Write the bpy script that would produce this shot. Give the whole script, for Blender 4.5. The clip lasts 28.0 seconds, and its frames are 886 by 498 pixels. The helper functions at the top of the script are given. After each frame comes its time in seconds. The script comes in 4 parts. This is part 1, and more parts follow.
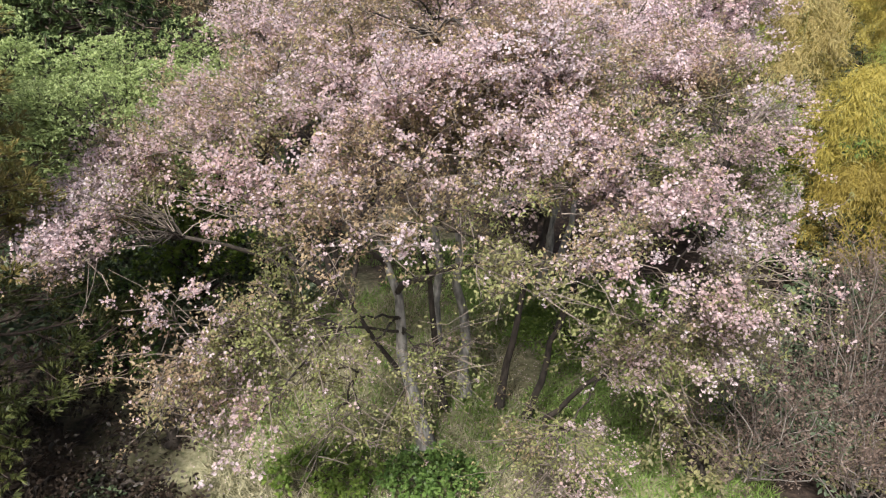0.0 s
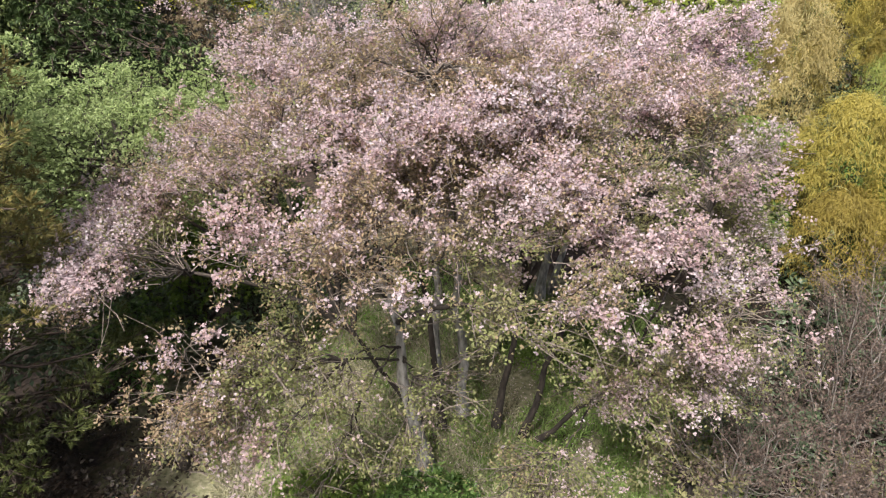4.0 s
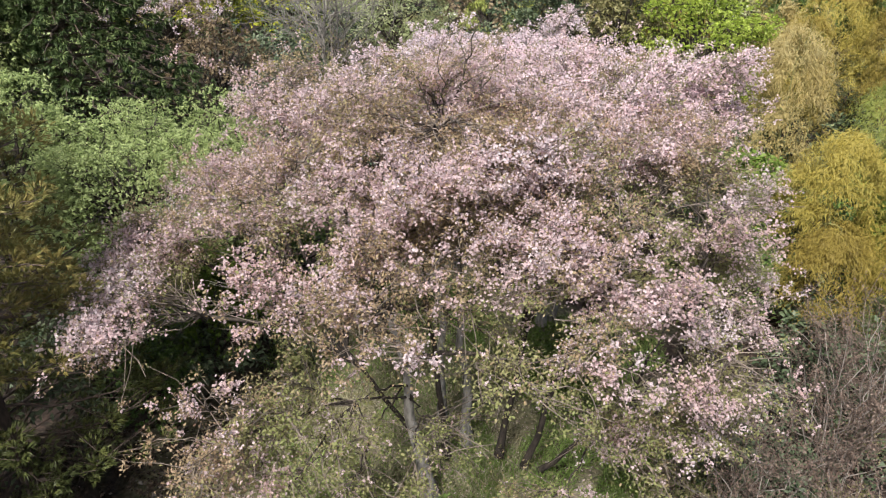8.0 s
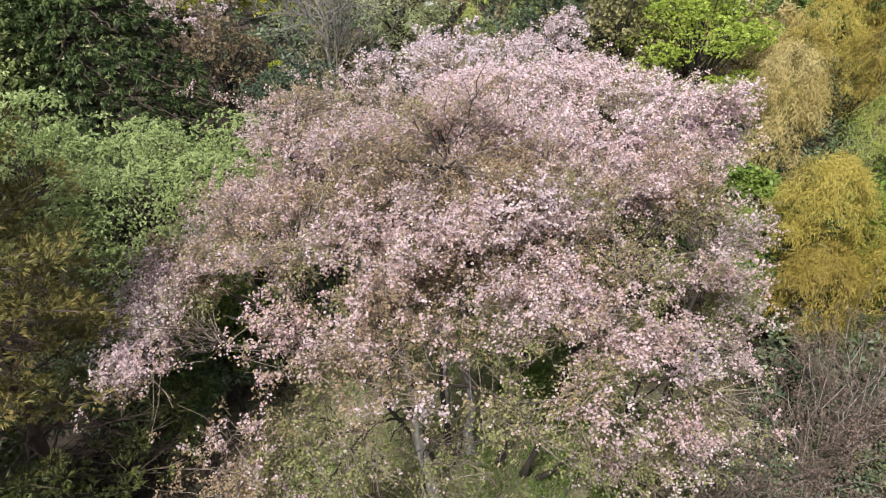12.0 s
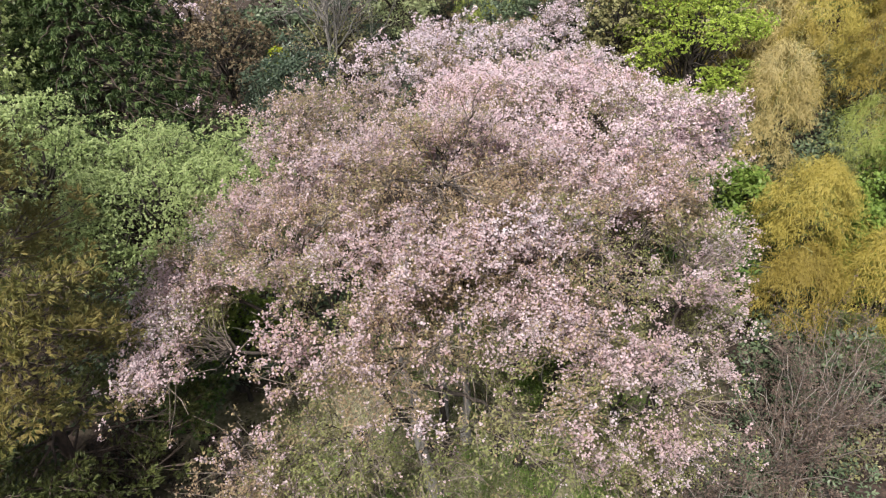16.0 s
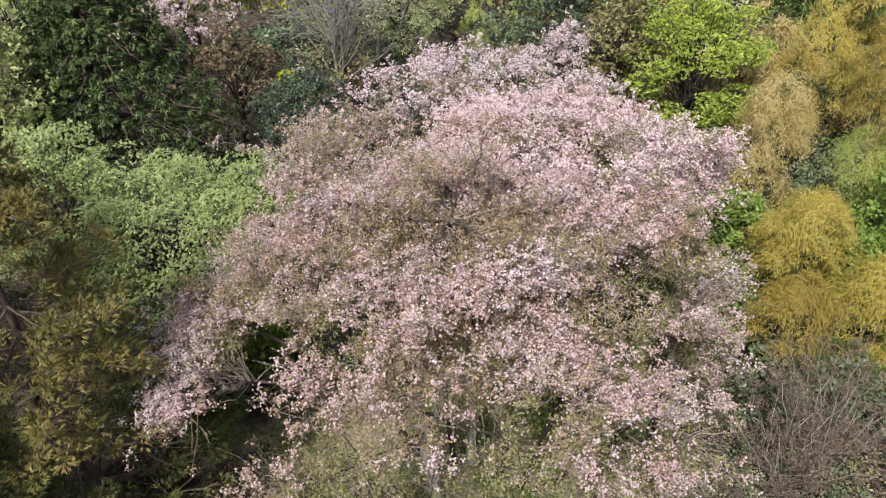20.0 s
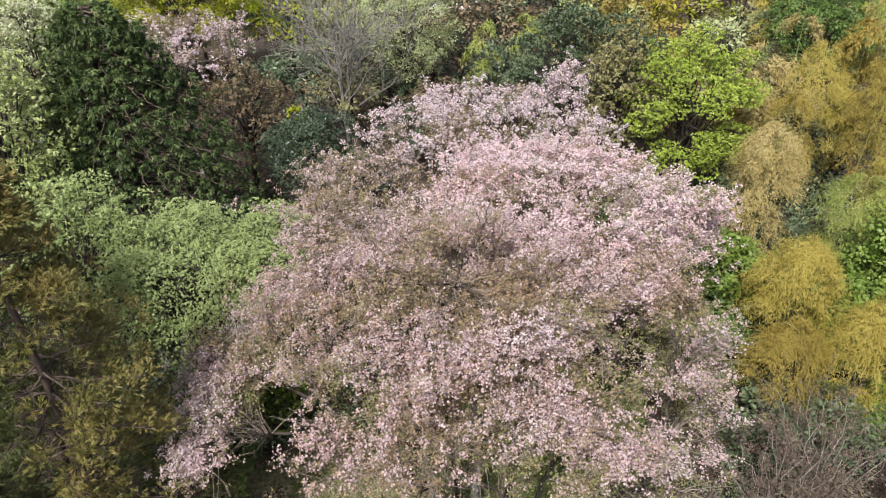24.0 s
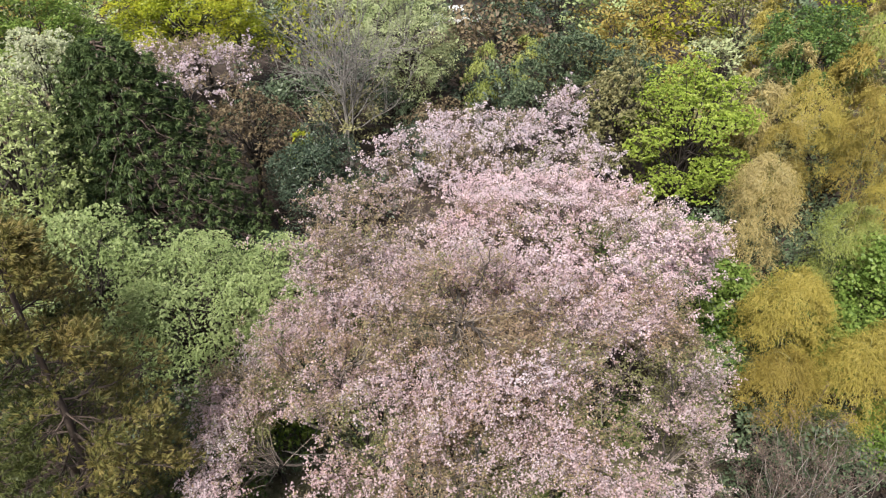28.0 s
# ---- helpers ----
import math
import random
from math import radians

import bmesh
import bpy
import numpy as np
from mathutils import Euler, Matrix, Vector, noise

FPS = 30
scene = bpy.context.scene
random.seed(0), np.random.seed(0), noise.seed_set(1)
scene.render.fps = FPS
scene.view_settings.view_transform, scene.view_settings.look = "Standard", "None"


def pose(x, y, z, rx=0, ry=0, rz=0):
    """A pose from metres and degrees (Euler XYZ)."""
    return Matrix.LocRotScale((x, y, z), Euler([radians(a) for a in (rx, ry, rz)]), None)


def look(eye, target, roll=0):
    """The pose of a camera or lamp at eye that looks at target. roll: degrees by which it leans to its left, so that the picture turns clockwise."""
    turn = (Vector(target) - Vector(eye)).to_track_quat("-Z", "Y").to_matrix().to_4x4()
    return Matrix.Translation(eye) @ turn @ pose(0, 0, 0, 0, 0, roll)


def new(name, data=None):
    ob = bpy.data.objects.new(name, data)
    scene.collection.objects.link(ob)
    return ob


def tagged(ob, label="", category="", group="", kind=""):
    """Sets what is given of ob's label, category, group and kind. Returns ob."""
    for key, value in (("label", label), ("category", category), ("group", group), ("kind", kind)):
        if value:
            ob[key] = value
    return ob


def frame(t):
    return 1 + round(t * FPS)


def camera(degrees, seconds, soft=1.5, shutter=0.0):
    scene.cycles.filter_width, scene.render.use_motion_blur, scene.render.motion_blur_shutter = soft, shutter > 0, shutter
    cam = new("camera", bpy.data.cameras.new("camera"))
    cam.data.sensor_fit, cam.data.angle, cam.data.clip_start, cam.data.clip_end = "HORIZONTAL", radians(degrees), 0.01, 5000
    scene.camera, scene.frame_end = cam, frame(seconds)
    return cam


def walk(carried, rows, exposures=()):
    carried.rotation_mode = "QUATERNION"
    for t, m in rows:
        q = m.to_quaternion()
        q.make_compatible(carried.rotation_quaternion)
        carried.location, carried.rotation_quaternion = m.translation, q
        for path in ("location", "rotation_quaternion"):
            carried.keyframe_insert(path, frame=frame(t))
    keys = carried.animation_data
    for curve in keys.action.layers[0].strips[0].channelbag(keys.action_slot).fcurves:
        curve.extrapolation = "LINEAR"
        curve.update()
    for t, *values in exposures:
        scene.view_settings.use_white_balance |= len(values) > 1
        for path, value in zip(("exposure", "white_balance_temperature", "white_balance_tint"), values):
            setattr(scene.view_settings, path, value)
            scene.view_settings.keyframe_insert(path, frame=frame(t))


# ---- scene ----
cam = camera(65.1, 28.0, soft=1.15)
METRES, EYE, TILT, LEAN, TURN = 8.0, 9.0, -27.5, 0.0, 0.0
STOPS = 0.67
ROWS = [
    (0.0, 0.0, 0.0, 0.0, 0.0, 0.0, 0.0),
    (0.5, -0.0006, -0.0086, 0.013, 0.0, -0.27, 0.04),
    (1.0, -0.0011, -0.0173, 0.0262, 0.03, -0.53, 0.04),
    (1.5, -0.0015, -0.0265, 0.0389, 0.04, -0.67, 0.05),
    (2.0, 0.0003, -0.0362, 0.0512, 0.03, -0.76, 0.09),
    (2.5, 0.0015, -0.0445, 0.0621, 0.02, -0.81, 0.14),
    (3.0, 0.0046, -0.0509, 0.0732, 0.01, -0.84, 0.16),
    (3.5, 0.0054, -0.055, 0.0828, 0.01, -0.86, 0.19),
    (5.5, -0.0058, -0.0749, 0.1257, 0.02, -0.97, 0.17),
    (6.0, -0.0071, -0.0821, 0.1374, 0.04, -0.99, 0.15),
    (6.5, -0.0079, -0.0906, 0.1484, 0.02, -1.01, 0.16),
    (7.0, -0.0079, -0.0999, 0.1587, 0.04, -0.97, 0.15),
    (7.5, -0.0074, -0.1095, 0.1744, 0.06, -0.97, 0.12),
    (8.0, -0.007, -0.119, 0.1913, 0.06, -0.97, 0.11),
    (8.5, -0.0105, -0.1295, 0.2099, 0.03, -0.98, 0.08),
    (9.0, -0.0129, -0.1385, 0.2292, 0.04, -1.02, 0.06),
    (9.5, -0.0132, -0.1481, 0.2481, 0.05, -1.25, 0.05),
    (10.0, -0.0136, -0.1567, 0.2686, 0.07, -1.57, 0.03),
    (10.5, -0.0132, -0.1663, 0.2886, 0.07, -1.9, 0.03),
    (11.0, -0.0153, -0.1779, 0.309, 0.06, -2.31, 0.02),
    (11.5, -0.018, -0.189, 0.3295, 0.07, -2.93, 0.01),
    (12.0, -0.0202, -0.199, 0.3509, 0.06, -3.97, 0.02),
    (12.5, -0.0233, -0.2083, 0.3715, 0.05, -5.26, 0.02),
    (14.5, -0.0212, -0.2385, 0.4465, 0.04, -7.55, -0.1),
    (15.0, -0.0176, -0.2472, 0.4618, 0.04, -7.53, -0.07),
    (15.5, -0.016, -0.2571, 0.4764, 0.04, -7.53, -0.07),
    (16.0, -0.0154, -0.2672, 0.4891, 0.04, -7.51, -0.06),
    (16.5, -0.018, -0.2776, 0.5007, 0.04, -7.48, -0.06),
    (17.0, -0.0193, -0.2871, 0.5134, 0.03, -7.45, -0.08),
    (17.5, -0.0198, -0.2945, 0.5258, 0.03, -7.42, -0.08),
    (18.0, -0.022, -0.3028, 0.5375, 0.04, -7.42, -0.09),
    (18.5, -0.0249, -0.3084, 0.5516, 0.05, -7.42, -0.12),
    (19.0, -0.0264, -0.3152, 0.5598, 0.05, -7.43, -0.12),
    (19.5, -0.0329, -0.3232, 0.5679, 0.07, -7.44, -0.14),
    (20.0, -0.0376, -0.3313, 0.583, 0.08, -7.43, -0.16),
    (20.5, -0.0401, -0.3435, 0.6012, 0.09, -7.43, -0.19),
    (21.0, -0.0437, -0.3554, 0.6219, 0.11, -7.43, -0.2),
    (21.5, -0.0474, -0.3639, 0.643, 0.12, -7.43, -0.2),
    (23.5, -0.0554, -0.4011, 0.7306, 0.16, -7.48, -0.26),
    (24.0, -0.0538, -0.4078, 0.7529, 0.16, -7.48, -0.24),
    (24.5, -0.0518, -0.4144, 0.7734, 0.15, -7.47, -0.23),
    (25.0, -0.0508, -0.4206, 0.793, 0.13, -7.46, -0.2),
    (25.5, -0.0519, -0.4274, 0.8099, 0.11, -7.46, -0.19),
    (26.0, -0.0551, -0.4338, 0.8239, 0.12, -7.45, -0.18),
    (26.5, -0.0583, -0.4411, 0.8339, 0.13, -7.45, -0.17),
    (27.0, -0.06, -0.4492, 0.8434, 0.14, -7.45, -0.16),
    (27.5, -0.0632, -0.4576, 0.8538, 0.14, -7.45, -0.15),
    (28.0, -0.0677, -0.4646, 0.867, 0.13, -7.46, -0.15),
]
walk(cam, [(t, pose(0, 0, EYE, TILT, LEAN, TURN) @ pose(METRES * x, METRES * y, METRES * z, 90 + pitch, roll, yaw)) for t, x, y, z, yaw, pitch, roll in ROWS], exposures=[(0.0, STOPS + 0.1), (6.0, STOPS + 0.03), (12.0, STOPS), (28.0, STOPS - 0.04)])

# ---- world and sun ----
SUN_EL, SUN_AZ = 56.0, 206.0     # degrees; azimuth clockwise from +y
world = bpy.data.worlds.new("world")
scene.world = world
world.use_nodes = True
wn = world.node_tree.nodes
sky = wn.new("ShaderNodeTexSky")
sky.sky_type, sky.sun_disc = "NISHITA", False
sky.sun_elevation, sky.sun_rotation = radians(SUN_EL), radians(SUN_AZ)
sky.air_density, sky.dust_density = 1.0, 5.0
wn["Background"].inputs["Strength"].default_value = 0.086
world.node_tree.links.new(sky.outputs["Color"], wn["Background"].inputs["Color"])
sun_light = bpy.data.lights.new("sun", "SUN")
sun_light.energy, sun_light.angle, sun_light.color = 4.1, radians(11.0), (1.0, 0.97, 0.93)
sun_ob = new("sun", sun_light)
a, e = radians(SUN_AZ), radians(SUN_EL)
sun_ob.matrix_world = look((math.sin(a) * math.cos(e) * 60, math.cos(a) * math.cos(e) * 60, math.sin(e) * 60), (0, 0, 0))

# ---- materials ----


def nodes_of(name):
    m = bpy.data.materials.new(name)
    m.use_nodes = True
    t = m.node_tree
    return m, t.nodes, t.links, t.nodes["Principled BSDF"]


def ramp(nodes, stops):
    r = nodes.new("ShaderNodeValToRGB")
    while len(r.color_ramp.elements) < len(stops):
        r.color_ramp.elements.new(0.5)
    for el, (p, c) in zip(r.color_ramp.elements, stops):
        el.position, el.color = p, (*c, 1)
    return r


def leaf_mat(name, colours, patch=0.8, rough=0.55, glow=0.3, spread=0.6):
    """Leaves: colours run from dark to light; each leaf takes one, and patches of the crown lean one way."""
    m, n, l, b = nodes_of(name)
    geo, tex = n.new("ShaderNodeNewGeometry"), n.new("ShaderNodeTexCoord")
    noi = n.new("ShaderNodeTexNoise")
    noi.inputs["Scale"].default_value, noi.inputs["Detail"].default_value = patch, 3.0
    l.new(tex.outputs["Object"], noi.inputs["Vector"])
    stretch = n.new("ShaderNodeMapRange")
    stretch.inputs["From Min"].default_value, stretch.inputs["From Max"].default_value = 0.3, 0.7
    l.new(noi.outputs["Fac"], stretch.inputs["Value"])
    mixv = n.new("ShaderNodeMix")
    mixv.inputs["Factor"].default_value = spread
    l.new(stretch.outputs["Result"], mixv.inputs["A"])
    l.new(geo.outputs["Random Per Island"], mixv.inputs["B"])
    k = len(colours) - 1
    r = ramp(n, [(i / k, c) for i, c in enumerate(colours)])
    l.new(mixv.outputs["Result"], r.inputs["Fac"])
    l.new(r.outputs["Color"], b.inputs["Base Color"])
    b.inputs["Roughness"].default_value = rough
    b.inputs["Specular IOR Level"].default_value = 0.3
    tr, mx = n.new("ShaderNodeBsdfTranslucent"), n.new("ShaderNodeMixShader")
    l.new(r.outputs["Color"], tr.inputs["Color"])
    mx.inputs["Fac"].default_value = glow
    l.new(b.outputs["BSDF"], mx.inputs[1])
    l.new(tr.outputs["BSDF"], mx.inputs[2])
    l.new(mx.outputs["Shader"], n["Material Output"].inputs["Surface"])
    return m


def bark_mat(name, dark, light, scale=14.0):
    m, n, l, b = nodes_of(name)
    tex, mp, noi = n.new("ShaderNodeTexCoord"), n.new("ShaderNodeMapping"), n.new("ShaderNodeTexNoise")
    mp.inputs["Scale"].default_value = (1, 1, 0.35)
    noi.inputs["Scale"].default_value, noi.inputs["Detail"].default_value = scale, 6.0
    big = n.new("ShaderNodeTexNoise")
    big.inputs["Scale"].default_value = 1.6
    l.new(tex.outputs["Object"], mp.inputs["Vector"])
    l.new(mp.outputs["Vector"], noi.inputs["Vector"])
    l.new(tex.outputs["Object"], big.inputs["Vector"])
    add = n.new("ShaderNodeMath")
    add.operation = "MULTIPLY_ADD"
    add.inputs[1].default_value, add.inputs[2].default_value = 0.6, 0.0
    l.new(noi.outputs["Fac"], add.inputs[0])
    add2 = n.new("ShaderNodeMath")
    add2.operation = "MULTIPLY_ADD"
    add2.inputs[1].default_value = 0.4
    l.new(big.outputs["Fac"], add2.inputs[0])
    l.new(add.outputs["Value"], add2.inputs[2])
    r = ramp(n, [(0.36, dark), (0.62, light)])
    l.new(add2.outputs["Value"], r.inputs["Fac"])
    l.new(r.outputs["Color"], b.inputs["Base Color"])
    bump = n.new("ShaderNodeBump")
    bump.inputs["Strength"].default_value, bump.inputs["Distance"].default_value = 0.6, 0.02
    l.new(noi.outputs["Fac"], bump.inputs["Height"])
    l.new(bump.outputs["Normal"], b.inputs["Normal"])
    b.inputs["Roughness"].default_value = 0.9
    return m


def plain_mat(name, c, rough=0.5, metal=0.0, vary=0.12, scale=6.0):
    m, n, l, b = nodes_of(name)
    tex, noi = n.new("ShaderNodeTexCoord"), n.new("ShaderNodeTexNoise")
    noi.inputs["Scale"].default_value, noi.inputs["Detail"].default_value = scale, 5.0
    l.new(tex.outputs["Object"], noi.inputs["Vector"])
    r = ramp(n, [(0.3, [x * (1 - vary) for x in c]), (0.7, [min(1, x * (1 + vary)) for x in c])])
    l.new(noi.outputs["Fac"], r.inputs["Fac"])
    l.new(r.outputs["Color"], b.inputs["Base Color"])
    b.inputs["Roughness"].default_value, b.inputs["Metallic"].default_value = rough, metal
    return m


def ground_mat():
    m, n, l, b = nodes_of("forest_floor")
    tex = n.new("ShaderNodeTexCoord")
    big, fine = n.new("ShaderNodeTexNoise"), n.new("ShaderNodeTexNoise")
    big.inputs["Scale"].default_value, big.inputs["Detail"].default_value = 0.35, 4.0
    fine.inputs["Scale"].default_value, fine.inputs["Detail"].default_value = 9.0, 6.0
    for k in (big, fine):
        l.new(tex.outputs["Object"], k.inputs["Vector"])
    soil = ramp(n, [(0.3, (0.018, 0.013, 0.010)), (0.55, (0.048, 0.032, 0.024)), (0.75, (0.10, 0.068, 0.05))])
    grass = ramp(n, [(0.3, (0.12, 0.125, 0.06)), (0.55, (0.24, 0.225, 0.135)), (0.8, (0.36, 0.32, 0.22))])
    l.new(fine.outputs["Fac"], soil.inputs["Fac"])
    l.new(fine.outputs["Fac"], grass.inputs["Fac"])
    fac = ramp(n, [(0.42, (0, 0, 0)), (0.58, (1, 1, 1))])
    l.new(big.outputs["Fac"], fac.inputs["Fac"])
    mx = n.new("ShaderNodeMix")
    mx.data_type = "RGBA"
    # a pale grassy clearing lies round the cherry; leaf litter lies beyond it
    mp, far = n.new("ShaderNodeMapping"), n.new("ShaderNodeVectorMath")
    mp.inputs["Location"].default_value, mp.inputs["Scale"].default_value = (0.24, -2.85, 0), (0.24, 0.25, 0.0)
    far.operation = "LENGTH"
    l.new(tex.outputs["Object"], mp.inputs["Vector"])
    l.new(mp.outputs["Vector"], far.inputs[0])
    edge = n.new("ShaderNodeMath")
    edge.operation = "MULTIPLY_ADD"
    edge.inputs[1].default_value = 1.2
    l.new(fac.outputs["Color"], edge.inputs[0])
    away = n.new("ShaderNodeMath")
    away.operation = "SUBTRACT"
    away.inputs[0].default_value = 1.3
    l.new(far.outputs["Value"], away.inputs[1])
    l.new(away.outputs["Value"], edge.inputs[2])
    edge.use_clamp = True
    l.new(edge.outputs["Value"], mx.inputs["Factor"])
    l.new(soil.outputs["Color"], mx.inputs[6])
    l.new(grass.outputs["Color"], mx.inputs[7])
    l.new(mx.outputs[2], b.inputs["Base Color"])
    bump = n.new("ShaderNodeBump")
    bump.inputs["Strength"].default_value, bump.inputs["Distance"].default_value = 0.8, 0.05
    l.new(fine.outputs["Fac"], bump.inputs["Height"])
    l.new(bump.outputs["Normal"], b.inputs["Normal"])
    b.inputs["Roughness"].default_value = 0.95
    return m


BARK_GREY = bark_mat("grey_bark", (0.10, 0.095, 0.085), (0.42, 0.40, 0.37))
BARK_DARK = bark_mat("dark_bark", (0.018, 0.014, 0.011), (0.07, 0.056, 0.046))
BARK_CEDAR = bark_mat("cedar_bark", (0.035, 0.025, 0.02), (0.13, 0.095, 0.075))
CHERRY_TWIG = bark_mat("cherry_twig", (0.08, 0.065, 0.052), (0.25, 0.205, 0.17))
TWIG_PALE = bark_mat("pale_twig", (0.12, 0.11, 0.10), (0.31, 0.29, 0.26))
TWIG_DEAD = bark_mat("dead_twig", (0.16, 0.14, 0.125), (0.38, 0.34, 0.305))
TWIG_PINK = bark_mat("pinkish_twig", (0.05, 0.038, 0.031), (0.19, 0.15, 0.128))
CULM = bark_mat("bamboo_culm", (0.16, 0.17, 0.05), (0.42, 0.40, 0.18), 5.0)

PETAL_PINK = leaf_mat("pink_petal", [(0.60, 0.41, 0.39), (0.68, 0.52, 0.53), (0.73, 0.60, 0.63), (0.84, 0.78, 0.81)], 0.8, 0.6, 0.52, 0.45)
PETAL_SOFT = leaf_mat("soft_pink_petal", [(0.76, 0.54, 0.56), (0.82, 0.64, 0.68), (0.85, 0.71, 0.76), (0.88, 0.81, 0.85)], 0.8, 0.6, 0.45, 0.3)
PETAL_WHITE = leaf_mat("white_petal", [(0.74, 0.58, 0.62), (0.80, 0.68, 0.74), (0.85, 0.78, 0.83)], 0.6, 0.55, 0.45, 0.4)
YOUNG_LEAF = leaf_mat("young_cherry_leaf", [(0.27, 0.23, 0.12), (0.29, 0.28, 0.13), (0.27, 0.29, 0.115), (0.21, 0.25, 0.09)], 0.6, 0.65, 0.4, 0.4)
BRONZE_LEAF = leaf_mat("bronze_cherry_leaf", [(0.31, 0.21, 0.145), (0.36, 0.265, 0.17), (0.35, 0.285, 0.16), (0.31, 0.295, 0.14)], 0.6, 0.5, 0.4, 0.4)
LIGHT_GREEN = leaf_mat("light_green_leaf", [(0.23, 0.30, 0.11), (0.36, 0.44, 0.185), (0.50, 0.56, 0.28)], 0.7, 0.5, 0.35, 0.45)
PALE_GREEN = leaf_mat("pale_green_leaf", [(0.20, 0.25, 0.10), (0.36, 0.41, 0.20), (0.52, 0.54, 0.33)], 0.7, 0.5, 0.3)
PALE_YELLOW = leaf_mat("pale_yellow_green_leaf", [(0.24, 0.31, 0.10), (0.42, 0.49, 0.20), (0.58, 0.62, 0.33)], 0.7, 0.45, 0.35)
WHITE_GREEN = leaf_mat("whitish_green_leaf", [(0.34, 0.38, 0.20), (0.52, 0.55, 0.36), (0.66, 0.66, 0.50)], 0.7, 0.5, 0.3)
LIME = leaf_mat("lime_leaf", [(0.25, 0.35, 0.05), (0.40, 0.50, 0.09), (0.53, 0.60, 0.17)], 0.7, 0.45, 0.4)
DARK_NEEDLE = leaf_mat("dark_conifer_spray", [(0.03, 0.052, 0.018), (0.075, 0.115, 0.038), (0.155, 0.205, 0.075)], 0.9, 0.5, 0.12, 0.75)
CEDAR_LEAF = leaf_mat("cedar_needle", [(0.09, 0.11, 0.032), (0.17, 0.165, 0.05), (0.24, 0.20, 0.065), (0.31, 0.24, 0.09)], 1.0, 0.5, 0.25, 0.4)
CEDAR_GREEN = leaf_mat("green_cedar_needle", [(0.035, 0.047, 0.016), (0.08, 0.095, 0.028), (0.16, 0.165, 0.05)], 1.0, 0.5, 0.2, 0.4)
GOLD = leaf_mat("golden_bamboo_leaf", [(0.211, 0.167, 0.0308), (0.37, 0.308, 0.066), (0.484, 0.422, 0.123)], 0.7, 0.55, 0.25, 0.45)
OLIVE_GOLD = leaf_mat("olive_bamboo_leaf", [(0.15, 0.114, 0.0264), (0.282, 0.22, 0.0484), (0.405, 0.326, 0.088)], 0.7, 0.55, 0.25, 0.45)
STRAW = leaf_mat("straw_bamboo_leaf", [(0.29, 0.229, 0.0792), (0.422, 0.343, 0.141), (0.51, 0.44, 0.22)], 0.7, 0.55, 0.25, 0.45)
BAMBOO_GREEN = leaf_mat("green_bamboo_leaf", [(0.158, 0.202, 0.044), (0.273, 0.317, 0.0792), (0.396, 0.396, 0.132)], 0.7, 0.55, 0.25, 0.45)
DARK_BAMBOO = leaf_mat("dark_bamboo_leaf", [(0.05, 0.07, 0.025), (0.10, 0.13, 0.045), (0.20, 0.21, 0.075)], 0.5, 0.5, 0.25, 0.5)
MID_GREEN = leaf_mat("mid_green_leaf", [(0.04, 0.08, 0.02), (0.095, 0.165, 0.04), (0.20, 0.29, 0.085)], 0.8, 0.4, 0.22)
EVERGREEN = leaf_mat("evergreen_leaf", [(0.04, 0.068, 0.034), (0.10, 0.138, 0.075), (0.20, 0.24, 0.14)], 0.9, 0.4, 0.1)
OLIVE = leaf_mat("olive_leaf", [(0.14, 0.14, 0.06), (0.26, 0.25, 0.115), (0.38, 0.345, 0.18)], 0.9, 0.45, 0.2)
YELLOW_GREEN = leaf_mat("yellow_green_leaf", [(0.16, 0.22, 0.02), (0.34, 0.38, 0.03), (0.50, 0.46, 0.05)], 0.4, 0.45, 0.4, 0.4)
FRESH_GREEN = leaf_mat("fresh_green_leaf", [(0.08, 0.14, 0.025), (0.18, 0.27, 0.055), (0.31, 0.38, 0.10)], 0.6, 0.45, 0.4)
BROWN_LEAF = leaf_mat("brown_leaf", [(0.09, 0.065, 0.04), (0.19, 0.145, 0.085), (0.32, 0.25, 0.155)], 0.8, 0.5, 0.25)
BUD = leaf_mat("pinkish_bud", [(0.11, 0.08, 0.062), (0.19, 0.138, 0.112), (0.28, 0.22, 0.18)], 0.8, 0.5, 0.25)
# red-brown leaf taken down to near black, so its colour carries deep shade
SHADE_BROWN = leaf_mat("shade_brown_leaf", [(0.015, 0.012, 0.009), (0.035, 0.025, 0.018), (0.07, 0.05, 0.036)], 0.8, 0.5, 0.1)
BLUE_GREEN = leaf_mat("blue_green_leaf", [(0.03, 0.05, 0.03), (0.055, 0.08, 0.05), (0.10, 0.13, 0.08)], 0.9, 0.4, 0.15)
GRASS = leaf_mat("grass_blade", [(0.12, 0.20, 0.045), (0.21, 0.31, 0.08), (0.32, 0.40, 0.15)], 0.5, 0.5, 0.3)
FLOOR = ground_mat()

# ---- builders ----
rng = np.random.default_rng(7)


def unit(v):
    return v / np.maximum(np.linalg.norm(v, axis=-1, keepdims=True), 1e-9)


def waves(p, f=1.0, s=0.0):
    """A smooth field from -1 to 1."""
    x, y, z = p[..., 0] * f, p[..., 1] * f, p[..., 2] * f
    return (np.sin(1.7 * x + 2.3 * y + s) + np.sin(2.9 * z - 1.3 * x + 1.9 * s) + np.sin(2.1 * y + 1.1 * z - 0.7 * s) + np.sin(3.7 * x - 2.6 * y + 1.5 * z + s)) / 4


